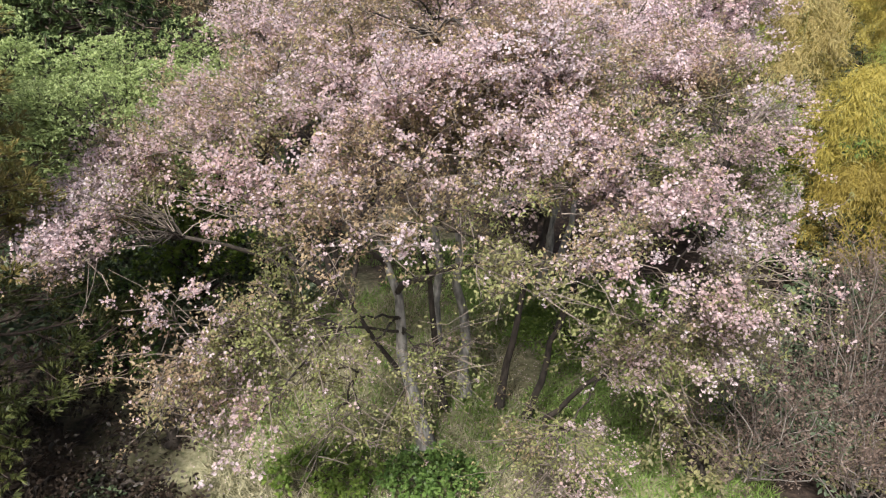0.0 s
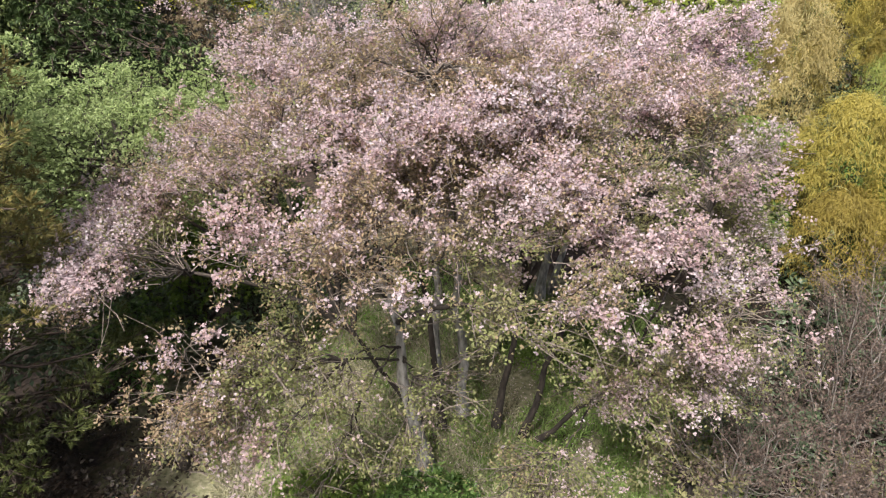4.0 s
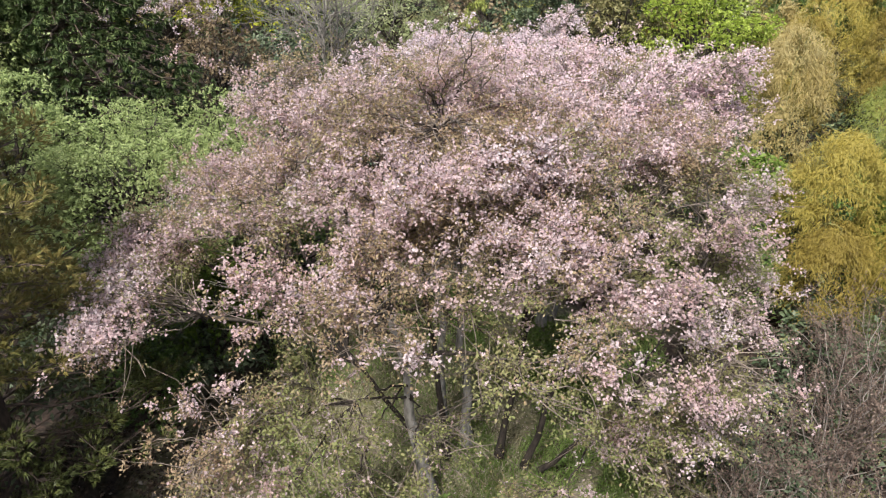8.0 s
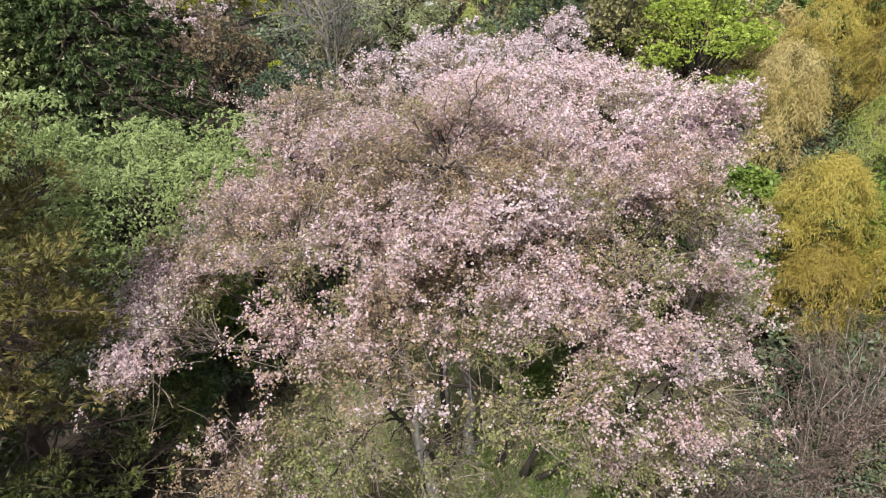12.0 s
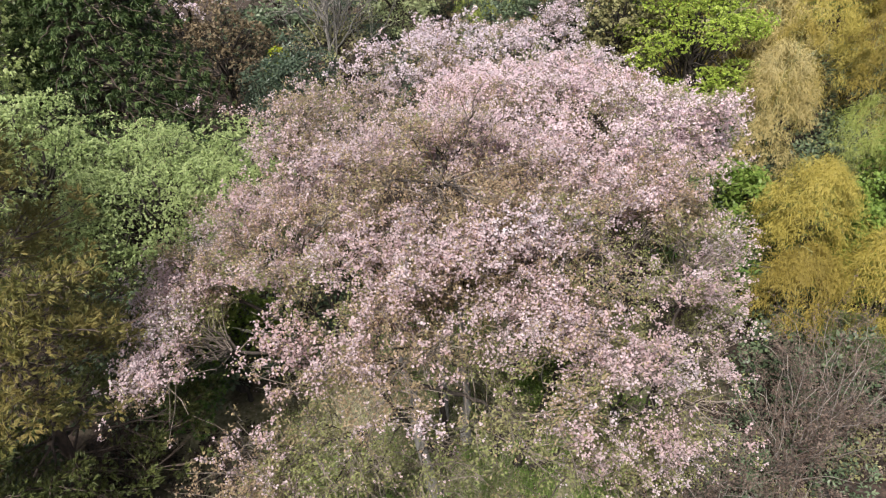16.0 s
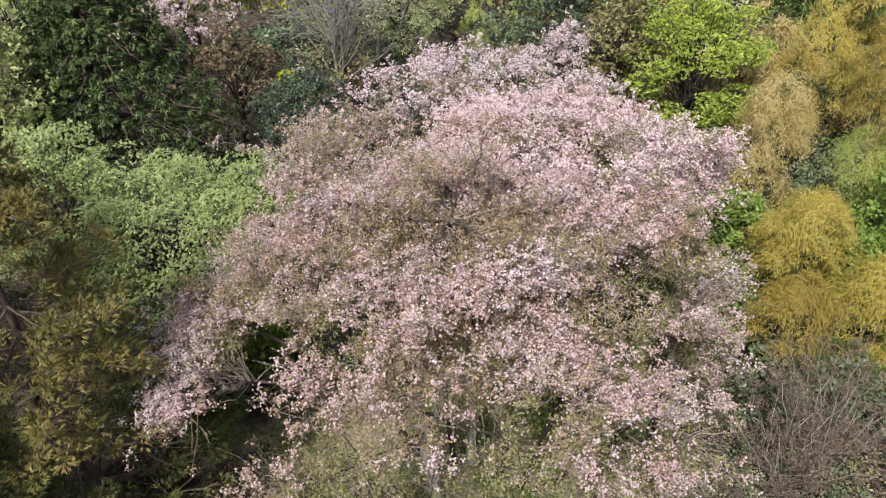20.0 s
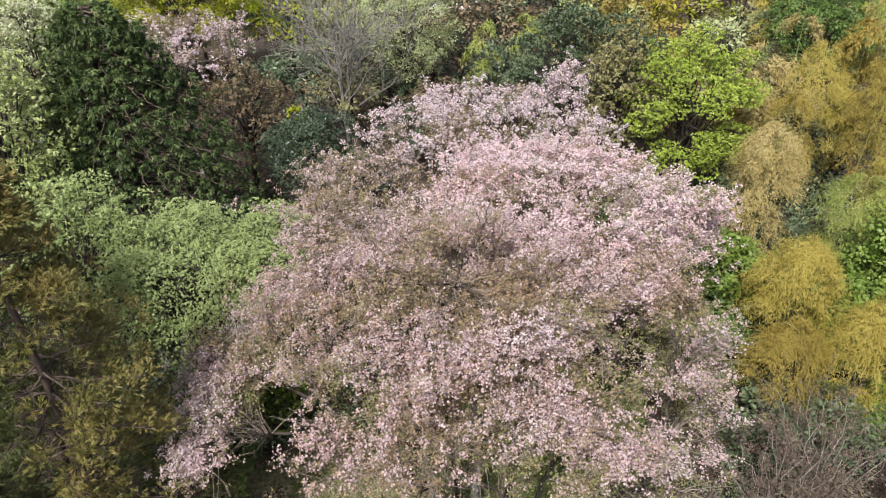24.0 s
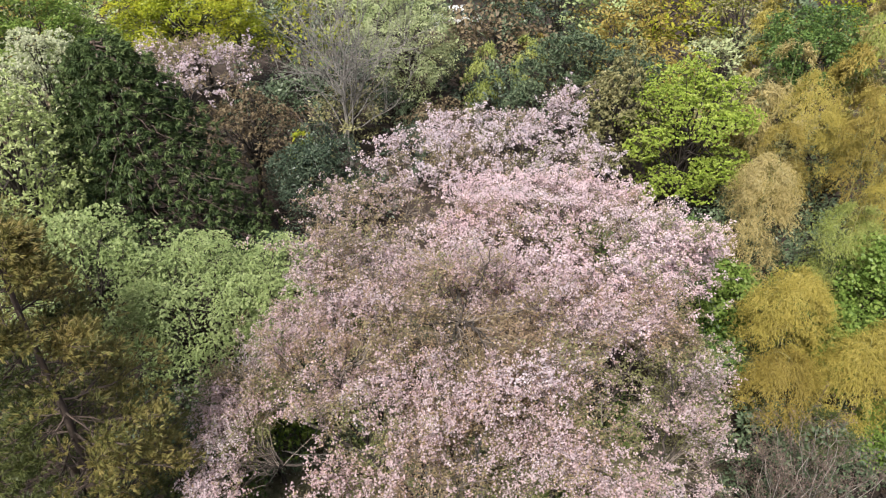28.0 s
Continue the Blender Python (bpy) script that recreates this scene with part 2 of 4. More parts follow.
def mesh_of(name, verts, quads, material):
    me = bpy.data.meshes.new(name)
    me.vertices.add(len(verts))
    me.vertices.foreach_set("co", np.ascontiguousarray(verts, dtype=np.float32).ravel())
    me.loops.add(4 * len(quads))
    me.loops.foreach_set("vertex_index", np.ascontiguousarray(quads, dtype=np.int32).ravel())
    me.polygons.add(len(quads))
    me.polygons.foreach_set("loop_start", np.arange(0, 4 * len(quads), 4, dtype=np.int32))
    me.update(calc_edges=True)
    me.materials.append(material)
    return me


def piece(name, geo, material, parent, label="", kind="", smooth=False):
    """One mesh object under a thing or a part; geo is (verts, quads) in the parent's own place."""
    me = mesh_of(name, geo[0], geo[1], material)
    if smooth:
        me.polygons.foreach_set("use_smooth", np.ones(len(me.polygons), dtype=bool))
    ob = new(name, me)
    ob.parent = parent
    return tagged(ob, label, "", "", kind)


def thing(name, at, label, category, group="", kind=""):
    """An Empty at its base; each thing draws from its own random row, so that one can change alone."""
    global rng
    rng = np.random.default_rng([int(abs(at[0]) * 100) + 7, int(abs(at[1]) * 100) + 3])
    ob = new(name)
    ob.location = at
    ob.empty_display_size = 0.2
    return tagged(ob, label, category, group, kind)


def join(*geos):
    vs, qs, k = [], [], 0
    for v, q in geos:
        vs.append(v), qs.append(q + k)
        k += len(v)
    return np.concatenate(vs), np.concatenate(qs)


def curves(a, c, b, k, wob=0.0):
    """Bent lines from a over c to b: (n, k, 3)."""
    t = np.linspace(0, 1, k)[None, :, None]
    p = (1 - t) ** 2 * a[:, None] + 2 * t * (1 - t) * c[:, None] + t * t * b[:, None]
    if wob:
        w = rng.normal(0, wob, p.shape)
        w[:, 0] = 0
        p = p + w
    return p


def tubes(p, r, sides=5):
    """Tapered round branches along lines p (n, k, 3) with radii r (n, k)."""
    n, k, _ = p.shape
    t = unit(np.gradient(p, axis=1))
    ref = np.where(np.abs(t[..., 2:3]) < 0.9, np.array([0, 0, 1.0]), np.array([1.0, 0, 0]))
    u = unit(np.cross(t, ref))
    v = np.cross(t, u)
    ang = np.arange(sides) * 2 * math.pi / sides
    ring = p[:, :, None] + r[:, :, None, None] * (np.cos(ang)[:, None] * u[:, :, None] + np.sin(ang)[:, None] * v[:, :, None])
    i = np.arange(n)[:, None, None] * k * sides + np.arange(k - 1)[None, :, None] * sides
    j, j2 = np.arange(sides), (np.arange(sides) + 1) % sides
    q = np.stack([i + j, i + j2, i + sides + j2, i + sides + j], -1).reshape(-1, 4)
    return ring.reshape(-1, 3), q


def blades(pos, way, face, length, width, wide_at=0.45, sag=0.1):
    """Leaves: pointed quads folded a little along the midrib."""
    way = unit(way)
    side = unit(np.cross(way, face))
    nor = np.cross(side, way)
    L, W = np.broadcast_to(length, len(pos))[:, None], np.broadcast_to(width, len(pos))[:, None]
    mid = pos + way * L * wide_at + nor * W * 0.18
    v = np.stack([pos, mid + side * W / 2, pos + way * L - nor * L * sag, mid - side * W / 2], 1).reshape(-1, 3)
    q = np.arange(4 * len(pos)).reshape(-1, 4)
    return v, q


def ball(n):
    return unit(rng.normal(size=(n, 3)))


def flowers(pos, axis, size, petals=5):
    """Open blossoms: a cup of petals round each axis."""
    n = len(pos)
    u = unit(np.cross(axis, ball(n)))
    v = np.cross(axis, u)
    ang = (np.arange(petals) * 2 * math.pi / petals)[None, :] + rng.uniform(0, 6, (n, 1))
    way = np.cos(ang)[..., None] * u[:, None] + np.sin(ang)[..., None] * v[:, None] + axis[:, None] * rng.uniform(0.1, 0.9, (n, petals, 1))
    s = np.repeat(np.broadcast_to(size, n), petals)
    p = np.repeat(pos, petals, 0)
    f = np.repeat(axis, petals, 0) + rng.normal(0, 0.25, (n * petals, 3))
    # petals of one blossom stay one island, so that each takes one tint
    v4, q4 = blades(p, way.reshape(-1, 3), f, s * 0.56, s * 0.72, 0.6, -0.1)
    base = np.arange(n * petals) // petals * petals * 4
    q4 = q4.copy()
    q4[:, 0] = base
    return v4, q4


def crown_points(lobes, per, low=-0.35, deep=0.25):
    """Places and outward ways on the shells of rounded lobes (centre, radii)."""
    c, r = lobes
    d = ball(len(c) * per)
    d[:, 2] = np.where(d[:, 2] < low, -d[:, 2], d[:, 2])
    k = np.repeat(np.arange(len(c)), per)
    wave = 1 + 0.16 * waves(d * 2.2 + c[k], 1.6)[:, None]
    s = (1 - deep * rng.random((len(d), 1)) ** 1.6) * wave
    return c[k] + d * r[k] * s, d


def lobes_on(centre, radii, n, size, low=-0.25, jitter=0.12):
    i = np.arange(n) + 0.5
    z = 1 - (1 - low) * i / n
    a = i * 2.39996 + rng.uniform(0, 6)
    d = np.stack([np.sqrt(1 - z * z) * np.cos(a), np.sqrt(1 - z * z) * np.sin(a), z], 1)
    d = unit(d + rng.normal(0, jitter, d.shape))
    c = np.array(centre) + d * np.array(radii) * (0.72 + rng.normal(0, 0.1, (n, 1)))
    r = size * rng.uniform(0.7, 1.3, (n, 1)) * np.array([[1, 1, 0.75]])
    return c, r


def tufts(c, axis, k, leaf, spread=0.7, droop=0.2, tilt=0.5):
    """Bursts of leaves: k leaves fan out from each place c round its axis; one burst takes one tint."""
    n = len(c)
    d = unit(np.repeat(unit(axis), k, 0) + ball(n * k) * spread)
    w = np.repeat(rng.uniform(0.75, 1.2, n), k) * rng.uniform(0.7, 1.2, n * k)
    v, q = blades(np.repeat(c, k, 0), d - np.array([0, 0, droop]), np.array([0, 0, 1.0]) + ball(n * k) * tilt, leaf[0] * w, leaf[1] * w, 0.5, 0.12)
    q[:, 0] = np.arange(n * k) // k * k * 4
    return v, q


def trunk_line(h, r, lean=(0, 0), k=8, wob=0.05, flare=1.5):
    z = np.linspace(0, 1, k)
    p = np.stack([lean[0] * z + rng.normal(0, wob, k), lean[1] * z + rng.normal(0, wob, k), h * z - 0.08], 1)
    p[0, :2] = 0
    rad = r * (1 - 0.75 * z)
    rad[0] *= flare
    return p[None], rad[None]


def sprays(lobes, per, leaf, up=0.6, k=9, rad=0.15, low=-0.35, deep=0.25, droop=0.15):
    """Leaves in small rosettes on the shells of the lobes."""
    c, d = crown_points(lobes, max(2, per // k), low, deep)
    nor = unit(d * 0.6 + np.array([0, 0, up]) + rng.normal(0, 0.35, d.shape))
    u = unit(np.cross(nor, ball(len(c))))
    v = np.cross(nor, u)
    a = (np.arange(k) * 2.39996)[None] + rng.uniform(0, 6, (len(c), 1))
    rim = np.cos(a)[..., None] * u[:, None] + np.sin(a)[..., None] * v[:, None]
    pos = c[:, None] + rim * rad * rng.uniform(0, 1, (len(c), k, 1)) + rng.normal(0, 0.025, (len(c), k, 3))
    way = rim + nor[:, None] * 0.1 - np.array([0, 0, droop]) + d[:, None] * 0.35
    face = unit(np.repeat(nor, k, 0) + rng.normal(0, 0.3, (len(c) * k, 3)))
    s = rng.uniform(0.7, 1.25, len(face))
    return blades(pos.reshape(-1, 3), way.reshape(-1, 3), face, leaf[0] * s, leaf[1] * s)


def broadleaf(name, label, at, mid, radii, lobes, size, per, leaf, material, bark=BARK_DARK, low=-0.25, up=0.6, category="tree", group="", trunk=0.14, flat=0.75, near=False, burst=0):
    """A broad-leaved tree at (x, y): crown centre mid=(dx, dy, z), radii, lobes, leaf=(length, width)."""
    t = thing(name, (at[0], at[1], 0), label, category, group)
    c, r = lobes_on(mid, radii, lobes, size, low)
    r = r * np.array([[1, 1, flat / 0.75]])
    p, rad = trunk_line(mid[2] + 0.3 * radii[2], trunk, (mid[0], mid[1]))
    piece("trunk", tubes(p, rad, 8), bark, t, smooth=True)
    f = rng.uniform(0.35, 0.9, len(c))
    a0 = np.stack([np.interp(f, np.linspace(0, 1, p.shape[1]), p[0, :, k]) for k in range(3)], 1)
    ctl = (a0 + c) / 2 + np.array([0, 0, 0.25]) * np.linalg.norm(c - a0, axis=1, keepdims=True)
    lp = curves(a0, ctl, c, 6, 0.04)
    lr = np.linspace(1, 0.25, 6)[None] * trunk * rng.uniform(0.25, 0.4, (len(c), 1))
    if near:
        for k in range(len(lp)):
            piece("limb", tubes(lp[k:k + 1], lr[k:k + 1], 5), bark, t)
    else:
        piece("branchwork", tubes(lp, lr, 4), bark, t, kind="stuff")
    ends = np.repeat(c, 6, 0)
    tw = curves(ends, ends, ends + ball(len(ends)) * np.repeat(r, 6, 0) * 0.9, 4, 0.03)
    if burst:
        cp, cd = crown_points((c, r), max(2, per // burst), low, 0.22)
        geo = tufts(cp, cd * 0.7 + np.array([0, 0, 0.15]), burst, leaf, 0.9, 0.3, 0.4)
    else:
        geo = sprays((c, r), per, leaf, up, 9, leaf[0] * 1.25, low)
    crown = piece("crown", geo, material, t)
    if near:
        piece("twigwork", tubes(tw, np.linspace(0.016, 0.004, 4)[None] * np.ones((len(tw), 1)), 3), bark, crown, kind="stuff")
    return t


# ---- ground ----
gx = np.concatenate([np.linspace(-2000, -60, 8)[:-1], np.linspace(-60, 60, 121), np.linspace(60, 2000, 8)[1:]])
gy = np.concatenate([np.linspace(-2000, -20, 8)[:-1], np.linspace(-20, 80, 101), np.linspace(80, 2500, 8)[1:]])
GX, GY = np.meshgrid(gx, gy, indexing="ij")


def ground_z(x, y):
    near = np.clip(1 - (np.hypot(x, y - 15) - 40) / 60, 0, 1)
    return near * (0.07 * np.sin(0.9 * x + 0.4 * y) + 0.06 * np.sin(1.7 * y - 0.8 * x) + 0.03 * np.sin(4.1 * x + 3.3 * y)) - 0.12


gv = np.stack([GX, GY, ground_z(GX, GY)], -1).reshape(-1, 3)
ii = (np.arange(len(gx) - 1)[:, None] * len(gy) + np.arange(len(gy) - 1)[None]).ravel()
gq = np.stack([ii, ii + len(gy), ii + len(gy) + 1, ii + 1], 1)
ground = tagged(new("ground", mesh_of("ground", gv, gq, FLOOR)), "brown soil with leaf litter and patchy green grass", "ground", "", "structure")

# ---- cherry trees ----
# places where the big crown opens to the shade below: centre and half-widths
HOLLOWS = [(-3.7, 9.0, 4.9, 1.2, 1.6, 1.0), (3.8, 10.7, 6.0, 1.15, 0.9, 0.75), (4.6, 9.6, 4.6, 0.9, 0.6, 0.9), (-3.9, 9.6, 3.6, 1.6, 1.6, 0.9), (3.6, 9.8, 3.6, 1.6, 1.2, 0.8), (-0.1, 10.3, 7.45, 0.7, 1.35, 0.62)]


def cherry(name, label, at, stems, boughs, petal, dens, subs=14, flower=0.062, sparse=None, far=False, gap=-0.42, shift=0.0):
    """A spreading cherry. boughs: ends (n, 3) of the limbs; stems: (dx, dy, lean x, lean y, height, radius)."""
    t = thing(name, (at[0], at[1], 0), label, "tree", "cherry trees")
    o = np.array([at[0], at[1], 0.0])
    starts = []
    for dx, dy, lx, ly, h, r in stems:
        p, rad = trunk_line(h, r, (lx, ly), 10, 0.035, 1.35)
        p = p + np.array([dx, dy, 0])
        piece("trunk", tubes(p, rad, 9), BARK_GREY if r > 0.09 else BARK_DARK, t, smooth=True)
        f = rng.uniform(0.5, 1.0, 16)
        starts += list(np.stack([np.interp(f, np.linspace(0, 1, 10), p[0, :, k]) for k in range(3)], 1))
    starts = np.array(starts)
    ends = boughs - o
    # neighbouring boughs fork from one limb, which leaves the stem that suits it
    pick = [0]
    gone = np.linalg.norm(ends - ends[0], axis=1)
    while len(pick) < max(4, len(ends) // 6):
        pick.append(int(np.argmax(gone)))
        gone = np.minimum(gone, np.linalg.norm(ends - ends[pick[-1]], axis=1))
    group_of = np.argmin(np.linalg.norm(ends[:, None] - ends[None, pick], axis=2), axis=1)
    a0 = np.zeros_like(ends)
    lift = np.array([0, 0, 1.0])
    for h in range(len(pick)):
        mean = ends[group_of == h].mean(0)
        cost = np.linalg.norm(starts[:, :2] - mean[:2], axis=1) + 1.2 * np.abs(mean[2] - 0.5 * np.linalg.norm(mean[:2]) - starts[:, 2])
        foot = starts[int(np.argmin(cost + rng.uniform(0, 1.2, len(starts))))]
        far_ = np.linalg.norm(mean - foot)
        hub = foot + (mean - foot) * np.clip(1 - 1.2 / far_, 0.4, 0.76) + lift * 0.06 * far_
        line = curves(foot[None], (foot + (hub - foot) * 0.5 + lift * 0.1 * far_)[None], hub[None], 10, 0.03)
        piece("limb", tubes(line, np.linspace(1, 0.5, 10)[None] * (0.022 + 0.0085 * far_) * (0.5 if hub[2] < 4.0 else 1.0), 7), BARK_DARK, t, smooth=True)
        a0[group_of == h] = hub
    reach = np.linalg.norm(ends - a0, axis=1, keepdims=True)
    ctl = a0 + (ends - a0) * 0.55 + lift * 0.16 * reach + rng.normal(0, 0.12, ends.shape) * reach
    lp = curves(a0, ctl, ends, 12, 0.03)
    lr = np.linspace(1, 0.16, 12)[None] * (0.010 + 0.0065 * reach)
    for k in range(len(lp)):
        piece("bough", tubes(lp[k:k + 1], lr[k:k + 1], 6), BARK_DARK, t, smooth=True)
    # side branches, twigs
    nb = len(lp)
    f = rng.uniform(0.08, 1.0, (nb, subs))
    idx = np.clip((f * 11).astype(int), 0, 10)
    w = (f * 11 - idx)[..., None]
    bi = np.arange(nb)[:, None]
    s0 = lp[bi, idx] * (1 - w) + lp[bi, idx + 1] * w
    ahead = unit(lp[bi, idx + 1] - lp[bi, idx])
    s0, ahead = s0.reshape(-1, 3), ahead.reshape(-1, 3)
    lat = unit(np.cross(ahead, [0, 0, 1.0])) * np.where(rng.random((len(s0), 1)) < 0.5, -1, 1)
    sl = rng.uniform(0.45, 1.25, (len(s0), 1)) * (1.15 - 0.5 * f.reshape(-1, 1))
    s1 = s0 + (ahead * rng.uniform(0.3, 0.9, (len(s0), 1)) + lat * rng.uniform(0.4, 1.1, (len(s0), 1)) + rng.normal(0, 0.18, (len(s0), 3))) * sl
    sp = curves(s0, (s0 + s1) / 2 + np.array([0, 0, 0.12]), s1 - np.array([0, 0, 0.05]), 6, 0.025)
    if sparse is not None:
        ok = np.ones(len(sp), bool)
        for hx, hy, hz, rx, ry, rz in HOLLOWS:
            for q in (sp[:, 3] + o, sp[:, 5] + o):
                ok &= ((q[:, 0] - hx) / rx) ** 2 + ((q[:, 1] - hy) / ry) ** 2 + ((q[:, 2] - hz) / rz) ** 2 > 0.8
        q = sp[:, 3] + o
        thin = (((q[:, 0] + 0.1) / 2.4) ** 2 + ((q[:, 2] - 3.0) / 2.2) ** 2 < 1) & (q[:, 1] < 10.6)
        ok &= ~thin | (rng.random(len(q)) < np.where(q[:, 2] > 3.2, 0.58, 0.9))
        sp, s0, s1 = sp[ok], s0[ok], s1[ok]
    twigs = 3 if far else 6
    k = rng.integers(1, 6, (len(sp), twigs))
    w0 = sp[np.arange(len(sp))[:, None], k].reshape(-1, 3)
    wd = np.repeat(unit(s1 - s0), twigs, 0) * 0.5 + ball(len(w0)) * np.array([1, 1, 0.55]) + np.array([0, 0, 0.12])
    keep = waves(w0 + o, 0.85, 2.0) + 0.5 * waves(w0 + o, 2.1, 5.0) > gap
    if sparse is not None:
        keep &= rng.random(len(w0)) > 0.3 * np.clip((3.8 - w0[:, 2]) / 1.0, 0, 1)
        keep &= (rng.random(len(w0)) > 0.4) | (np.abs(w0[:, 0] + 0.1) > 2.0) | (w0[:, 2] > 4.2) | (w0[:, 1] > 0)
        keep |= ((w0[:, 0] + o[0] - 0.2) / 2.4) ** 2 + ((w0[:, 1] + o[1] - 10.8) / 1.8) ** 2 + ((w0[:, 2] - 7.0) / 1.3) ** 2 < 1
        for hx, hy, hz, rx, ry, rz in HOLLOWS:
            keep &= ((w0[:, 0] + o[0] - hx) / rx) ** 2 + ((w0[:, 1] + o[1] - hy) / ry) ** 2 + ((w0[:, 2] - hz) / rz) ** 2 > 1
    w0, wd = w0[keep], wd[keep]
    w1 = w0 + unit(wd) * rng.uniform(0.16, 0.48, (len(w0), 1))
    wp = curves(w0, (w0 + w1) / 2 + rng.normal(0, 0.03, w0.shape), w1, 3)
    sb = sp[:, [0, 2, 5]] if far else sp[:, [0, 1, 3, 5]]
    crown = piece("crown", join(tubes(sb, np.linspace(0.012, 0.005, sb.shape[1])[None] * np.ones((len(sp), 1)), 3), tubes(wp, np.linspace(0.005, 0.0025, 3)[None] * np.ones((len(wp), 1)), 3)), CHERRY_TWIG, t, "fine grey-brown twigs of the crown")
    # clusters sit along twigs
    u = rng.uniform(0.3, 1.05, (len(wp), dens, 1))
    cp = (wp[:, None, 0] * (1 - u) + wp[:, None, 2] * u).reshape(-1, 3) + rng.normal(0, 0.02, (len(wp) * dens, 3))
    full = waves(cp + o, 0.6, 1.0) * 1.5 + waves(cp + o, 1.5, 4.0) * 1.3 + waves(cp + o, 4.2, 2.0) * 0.8 + 0.6 + shift
    if sparse is not None:
        full = full - sparse(cp + o)
    bloom = rng.random(len(cp)) < np.clip(0.5 + 1.5 * (full - 0.5), 0.05, 1.0)
    bp = np.repeat(cp[bloom], 3 if far else 5, 0)
    bp = bp + rng.normal(0, 0.038, bp.shape)
    axis = unit(ball(len(bp)) + np.array([0, -0.15, 0.7]))
    piece("blossom", flowers(bp, axis, flower * rng.uniform(0.65, 1.15, len(bp)), 3), petal, crown, "soft pink double blossom in small clusters", "stuff")
    leafy = rng.random(len(cp)) < np.clip(1.4 - 1.0 * full, 0.3, 1.0)
    q = np.repeat(cp[leafy], 3 if far else 5, 0)
    q = q + rng.normal(0, 0.05, q.shape)
    s = rng.uniform(0.7, 1.25, len(q)) * (1.25 if far else 1.0)
    way = ball(len(q)) + np.array([0, 0, 0.1])
    # the sunny flank bears bronze leaves, the rest yellow-green ones
    warm = waves(q + o, 0.5, 3.0) * 0.9 + waves(q + o, 1.9, 1.0) * 0.5 - 0.11 * (q[:, 0] + o[0]) + 0.55 * np.clip(q[:, 2] - 5.2, -1, 1) + rng.normal(0, 0.2, len(q)) > 0.1
    for who, material, words in ((warm, BRONZE_LEAF, "young bronze-brown leaves"), (~warm, YOUNG_LEAF, "young yellow-green leaves")):
        piece("leaf_canopy", blades(q[who], way[who], unit(ball(int(who.sum())) * 0.6 + np.array([0, 0, 0.8])), 0.057 * s[who], 0.03 * s[who]), material, crown, words, "stuff")
    return t


def dome_ends(centre, rx, ry, n, top, slope, drop=0.5, rmin=0.12, skew=0.0):
    """Bough ends spread over an umbrella-shaped crown."""
    i = np.arange(n) + 0.5
    r = rmin + (1 - rmin) * np.sqrt(i / n)
    a = i * 2.39996 + 0.4
    x, y = centre[0] + rx * r * np.cos(a), centre[1] + ry * r * np.sin(a)
    rr = np.hypot(x - centre[0], y - centre[1])
    z = top - slope * (np.sqrt(rr ** 2 + 1) - 1) * np.where(x > centre[0], 1 + skew, 1.0) - rng.uniform(0, drop, n) - 0.25
    return np.stack([x, y, z], 1)


main = dome_ends((0.2, 11.4), 6.0, 5.0, 96, 8.6, 0.66, 0.55, 0.05, 0.2)
inner = dome_ends((0.4, 11.2), 4.6, 3.8, 10, 6.8, 0.5, 0.8, 0.3, 0.2)


def bunch(n, lo, hi):
    return np.stack([rng.uniform(a, b, n) for a, b in zip(lo, hi)], 1)


left_tip = bunch(12, (-5.8, 8.6, 3.8), (-4.2, 10.0, 4.9))
left_mid = bunch(9, (-6.2, 10.4, 4.3), (-5.2, 12.2, 5.1))
left_top = bunch(8, (-3.9, 12.0, 0), (-3.0, 14.6, 0))
left_top[:, 2] = 5.55 + 1.05 * (left_top[:, 0] + 4.98) - rng.uniform(0, 0.4, 8)
right_top = bunch(16, (4.0, 10.0, 0), (5.6, 13.0, 0))
right_top[:, 2] = 6.6 - 0.85 * (right_top[:, 0] - 4.4) - 0.07 * (right_top[:, 1] - 10) - rng.uniform(0, 0.5, 16)
left_skirt = bunch(9, (-3.7, 6.4, 2.7), (-2.2, 7.8, 4.4))
right_skirt = bunch(16, (1.9, 7.4, 2.7), (4.4, 8.8, 4.2))
veil = bunch(8, (-2.6, 7.4, 2.2), (0.2, 8.6, 3.8))
mid_front = bunch(12, (-3.0, 7.8, 4.0), (3.0, 9.2, 5.6))
brow = bunch(14, (-2.2, 8.7, 0), (2.4, 10.2, 0))
brow[:, 2] = 7.7 - 0.66 * (np.sqrt((brow[:, 0] - 0.2) ** 2 + (brow[:, 1] - 11.4) ** 2 + 1) - 1) - rng.uniform(0, 0.35, 14)
mid_roof = np.concatenate([bunch(10, (-1.6, 9.0, 5.2), (2.2, 10.4, 6.2)), bunch(8, (-0.6, 10.2, 5.8), (2.8, 11.8, 7.2))])
centre_top = bunch(12, (-2.0, 9.6, 6.3), (2.2, 11.6, 7.2))
low_front = np.concatenate([bunch(6, (0.4, 7.0, 1.0), (2.6, 8.0, 2.2)), bunch(2, (-2.2, 7.0, 1.4), (-0.8, 8.0, 2.4))])
right_side = bunch(8, (4.7, 9.6, 3.0), (5.6, 12.5, 4.4))
for hx, hy, hz, rx, ry, rz in HOLLOWS:
    main = main[((main[:, 0] - hx) / rx) ** 2 + ((main[:, 1] - hy) / ry) ** 2 + ((main[:, 2] - hz) / rz) ** 2 > 1.0]
main = np.concatenate([main, inner, left_mid, left_top, right_top, left_tip, left_skirt, right_skirt, low_front, veil, mid_front, mid_roof, brow, centre_top, right_side])


